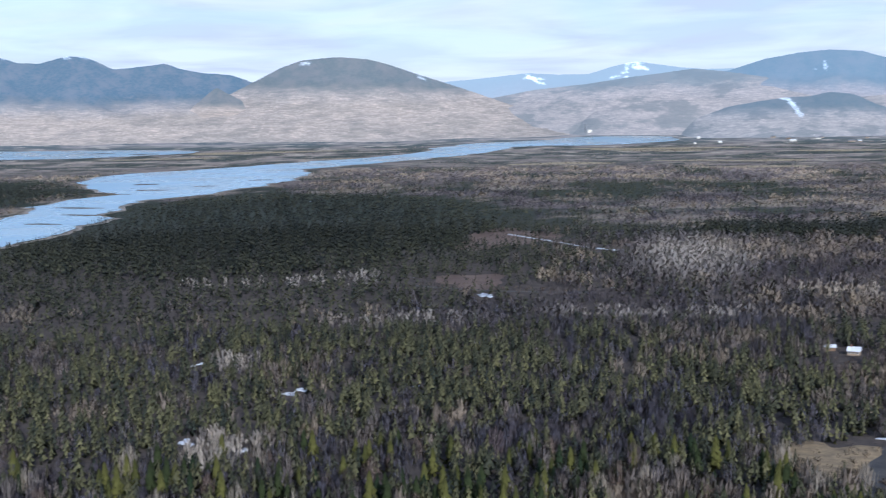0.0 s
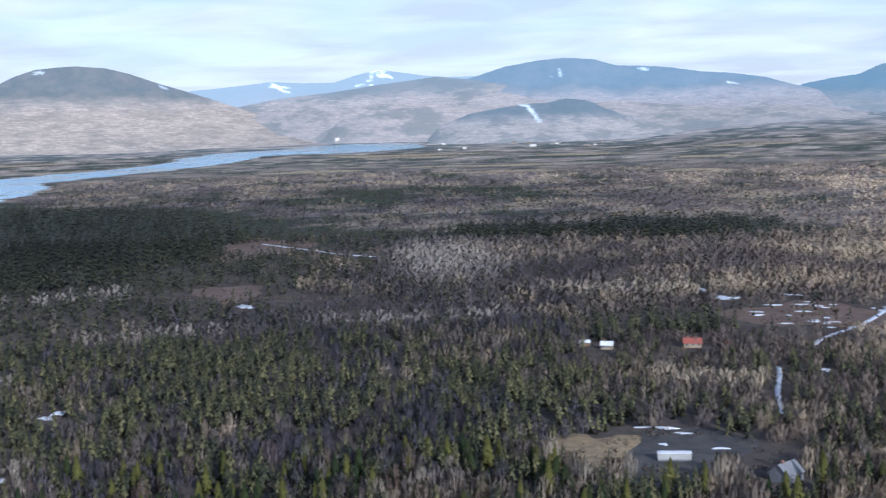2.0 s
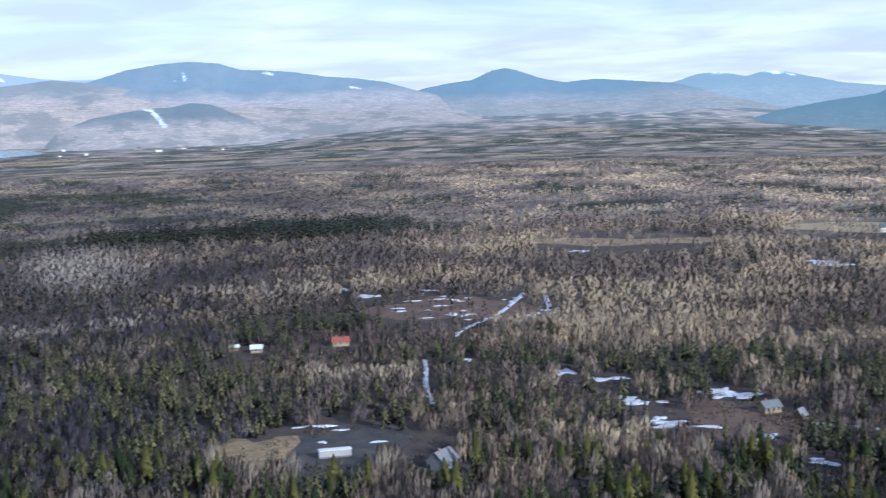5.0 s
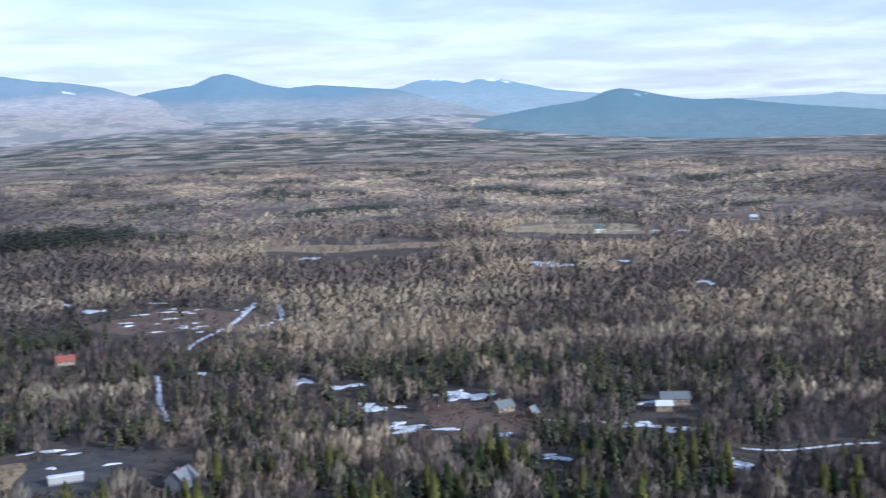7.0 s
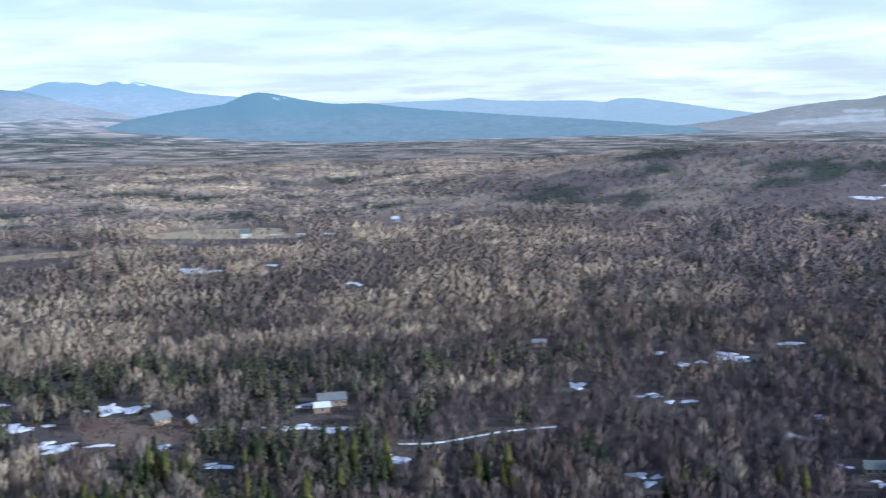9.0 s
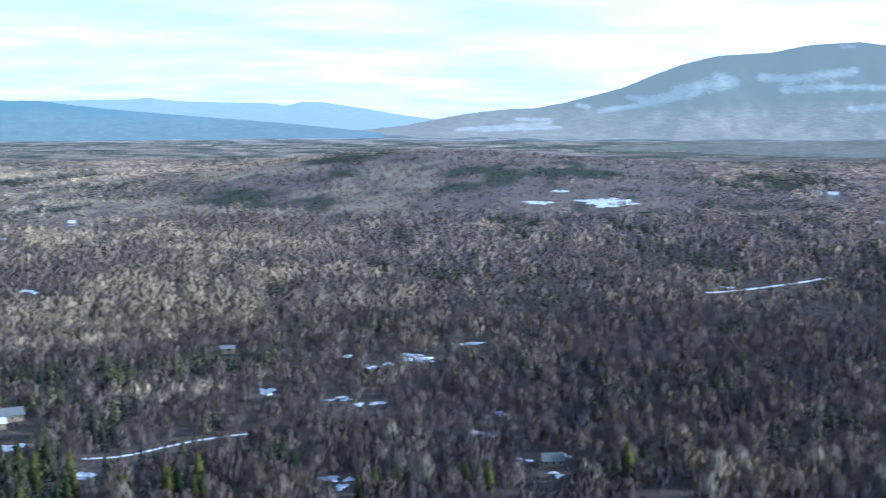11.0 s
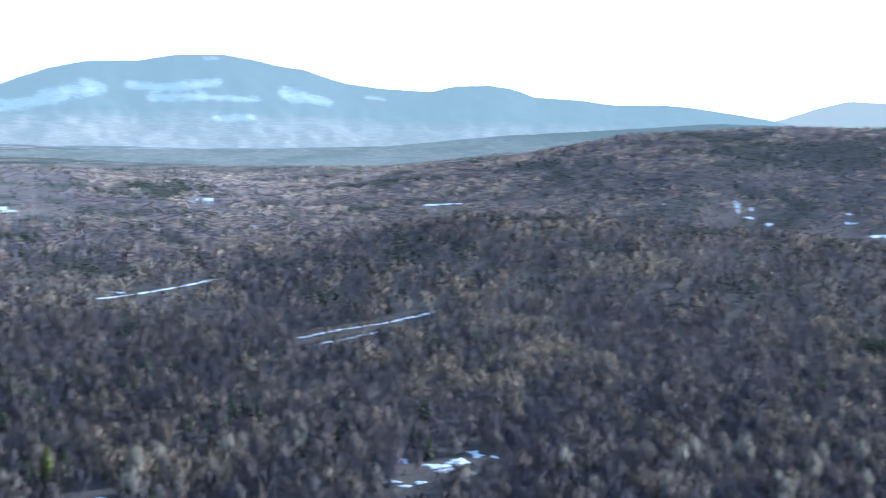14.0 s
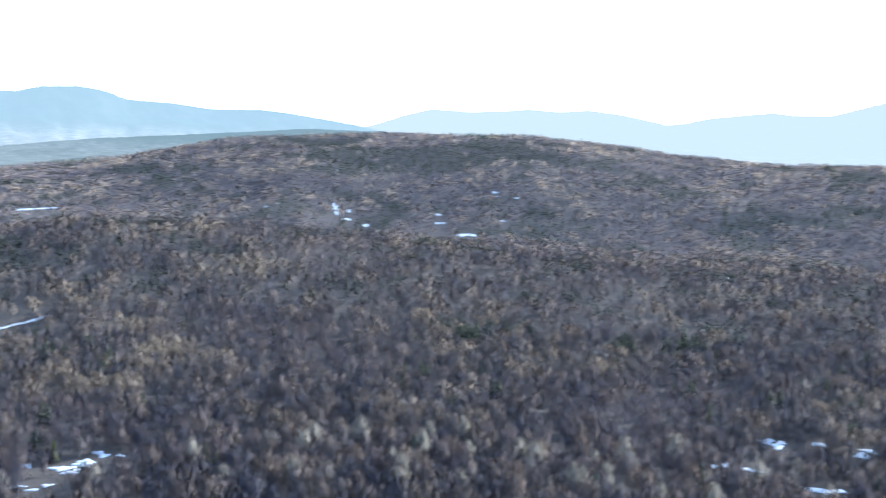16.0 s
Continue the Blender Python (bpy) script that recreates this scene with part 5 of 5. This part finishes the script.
house("house", "wide low tan house with a grey-green roof", "house", 373, 309, 11, 8, 2.7, 2.0, across(373, 309, 4), TAN, TEAL, 4)
house("garage", "tan garage with a snow-covered roof", "garage", 361, 305, 6, 5, 2.5, 1.4, across(361, 305, 4), TAN, SNOW, 1, False)
house("shed", "small tan shed at the edge of the woods", "shed", 515, 287, 6.5, 3.5, 2.4, 1.2, across(515, 287), TAN, SLATE, 1, False)
house("house", "house with a dull teal roof in the woods", "house", 377, 96, 7, 5.5, 2.4, 1.8, across(377, 96, 8), TAN, GREEN, 3, False)
house("barn", "white barn in an open far clearing", "barn", 1502, -3, 11, 7, 4, 2.6, across(1502, -3, 8), WHITE, SNOW, 4, False)
house("barn", "white barn in an open far clearing", "barn", 1518, 14, 8, 6, 3.5, 2.4, across(1622, 14, -10), WHITE, SLATE, 3, False)


SIDING = painted("grey_vinyl_siding", (0.42, 0.42, 0.41), (0.34, 0.34, 0.33), 1.2)


def mobile_home(x, y, turn):
    h = new("mobile_home")
    part("body", box_mesh("body", -5.7, 5.7, -1.5, 1.5, 0.45, 2.5, SIDING, 0.08), h)
    part("skirting", box_mesh("skirting", -5.6, 5.6, -1.4, 1.4, -0.3, 0.45, SLATE), h)
    part("roof", box_mesh("roof", -5.9, 5.9, -1.7, 1.7, 2.5, 2.64, TRIM, 0.05), h)
    part("snow_cover", box_mesh("snow_cover", -5.7, 5.6, -1.55, 1.55, 2.64, 2.82, SNOW, 0.1), h, "even layer of snow on the roof")
    for k in (-4.6, -2.2, 2.6, 4.8):
        win = part("window", box_mesh("window_frame", k - 0.6, k + 0.6, -1.56, -1.46, 1.1, 2.1, TRIM), h)
        part("pane", box_mesh("pane", k - 0.5, k + 0.5, -1.59, -1.50, 1.2, 2.0, GLASS), win)
    part("door", box_mesh("door", 0.0, 0.9, -1.57, -1.46, 0.5, 2.4, SLATE), h, "grey entrance door")
    h.matrix_basis = pose(x, y, float(height(x, y)) + 0.2, 0, 0, turn)
    return tagged(h, "long pale mobile home with snow on its roof", "house")


mobile_home(153, 390, across(153, 390, 4))


def factory(x, y):
    f = new("factory")
    part("hall", box_mesh("hall", -26, 14, -12, 12, -6, 12, CREAM, 0.3), f)
    part("boiler_house", box_mesh("boiler_house", -8, 10, -10, 10, 12, 26, CREAM, 0.3), f)
    part("annex", box_mesh("annex", -58, -26, -10, 10, -6, 6, TAN, 0.2), f)
    bm = bmesh.new()
    bmesh.ops.create_cone(bm, segments=14, radius1=3.4, radius2=2.6, depth=58, cap_ends=True, matrix=Matrix.Translation((22, 0, 23)))
    me = bpy.data.meshes.new("smokestack")
    bm.to_mesh(me)
    bm.free()
    me.materials.append(SLATE)
    part("smokestack", me, f, "tall slim grey smokestack")
    f.matrix_basis = pose(x, y, float(height(x, y)), 0, 0, across(x, y)) @ Matrix.Scale(0.7, 4)
    return tagged(f, "cream mill with a tall smokestack by the river", "factory")


factory(512, 4262)
rnd = random.Random(8)
for k in range(20):  # the small town on the far shore
    a, d = rnd.uniform(-20, -5.5), rnd.uniform(3720, 4080)
    x, y = -d * math.sin(radians(a)), d * math.cos(radians(a))
    if off_course(np.array([x]), np.array([y]), RIVER)[0] < 25:
        continue
    house("house", "distant pale town building with a grey roof", "house", x, y, rnd.uniform(9, 20), rnd.uniform(7, 11), 4, 2.5, across(x, y, rnd.uniform(-20, 20)),
          rnd.choice((CREAM, TAN, TAN)), rnd.choice((SLATE, SLATE, TRIM)), 3, False)["group"] = "town buildings"
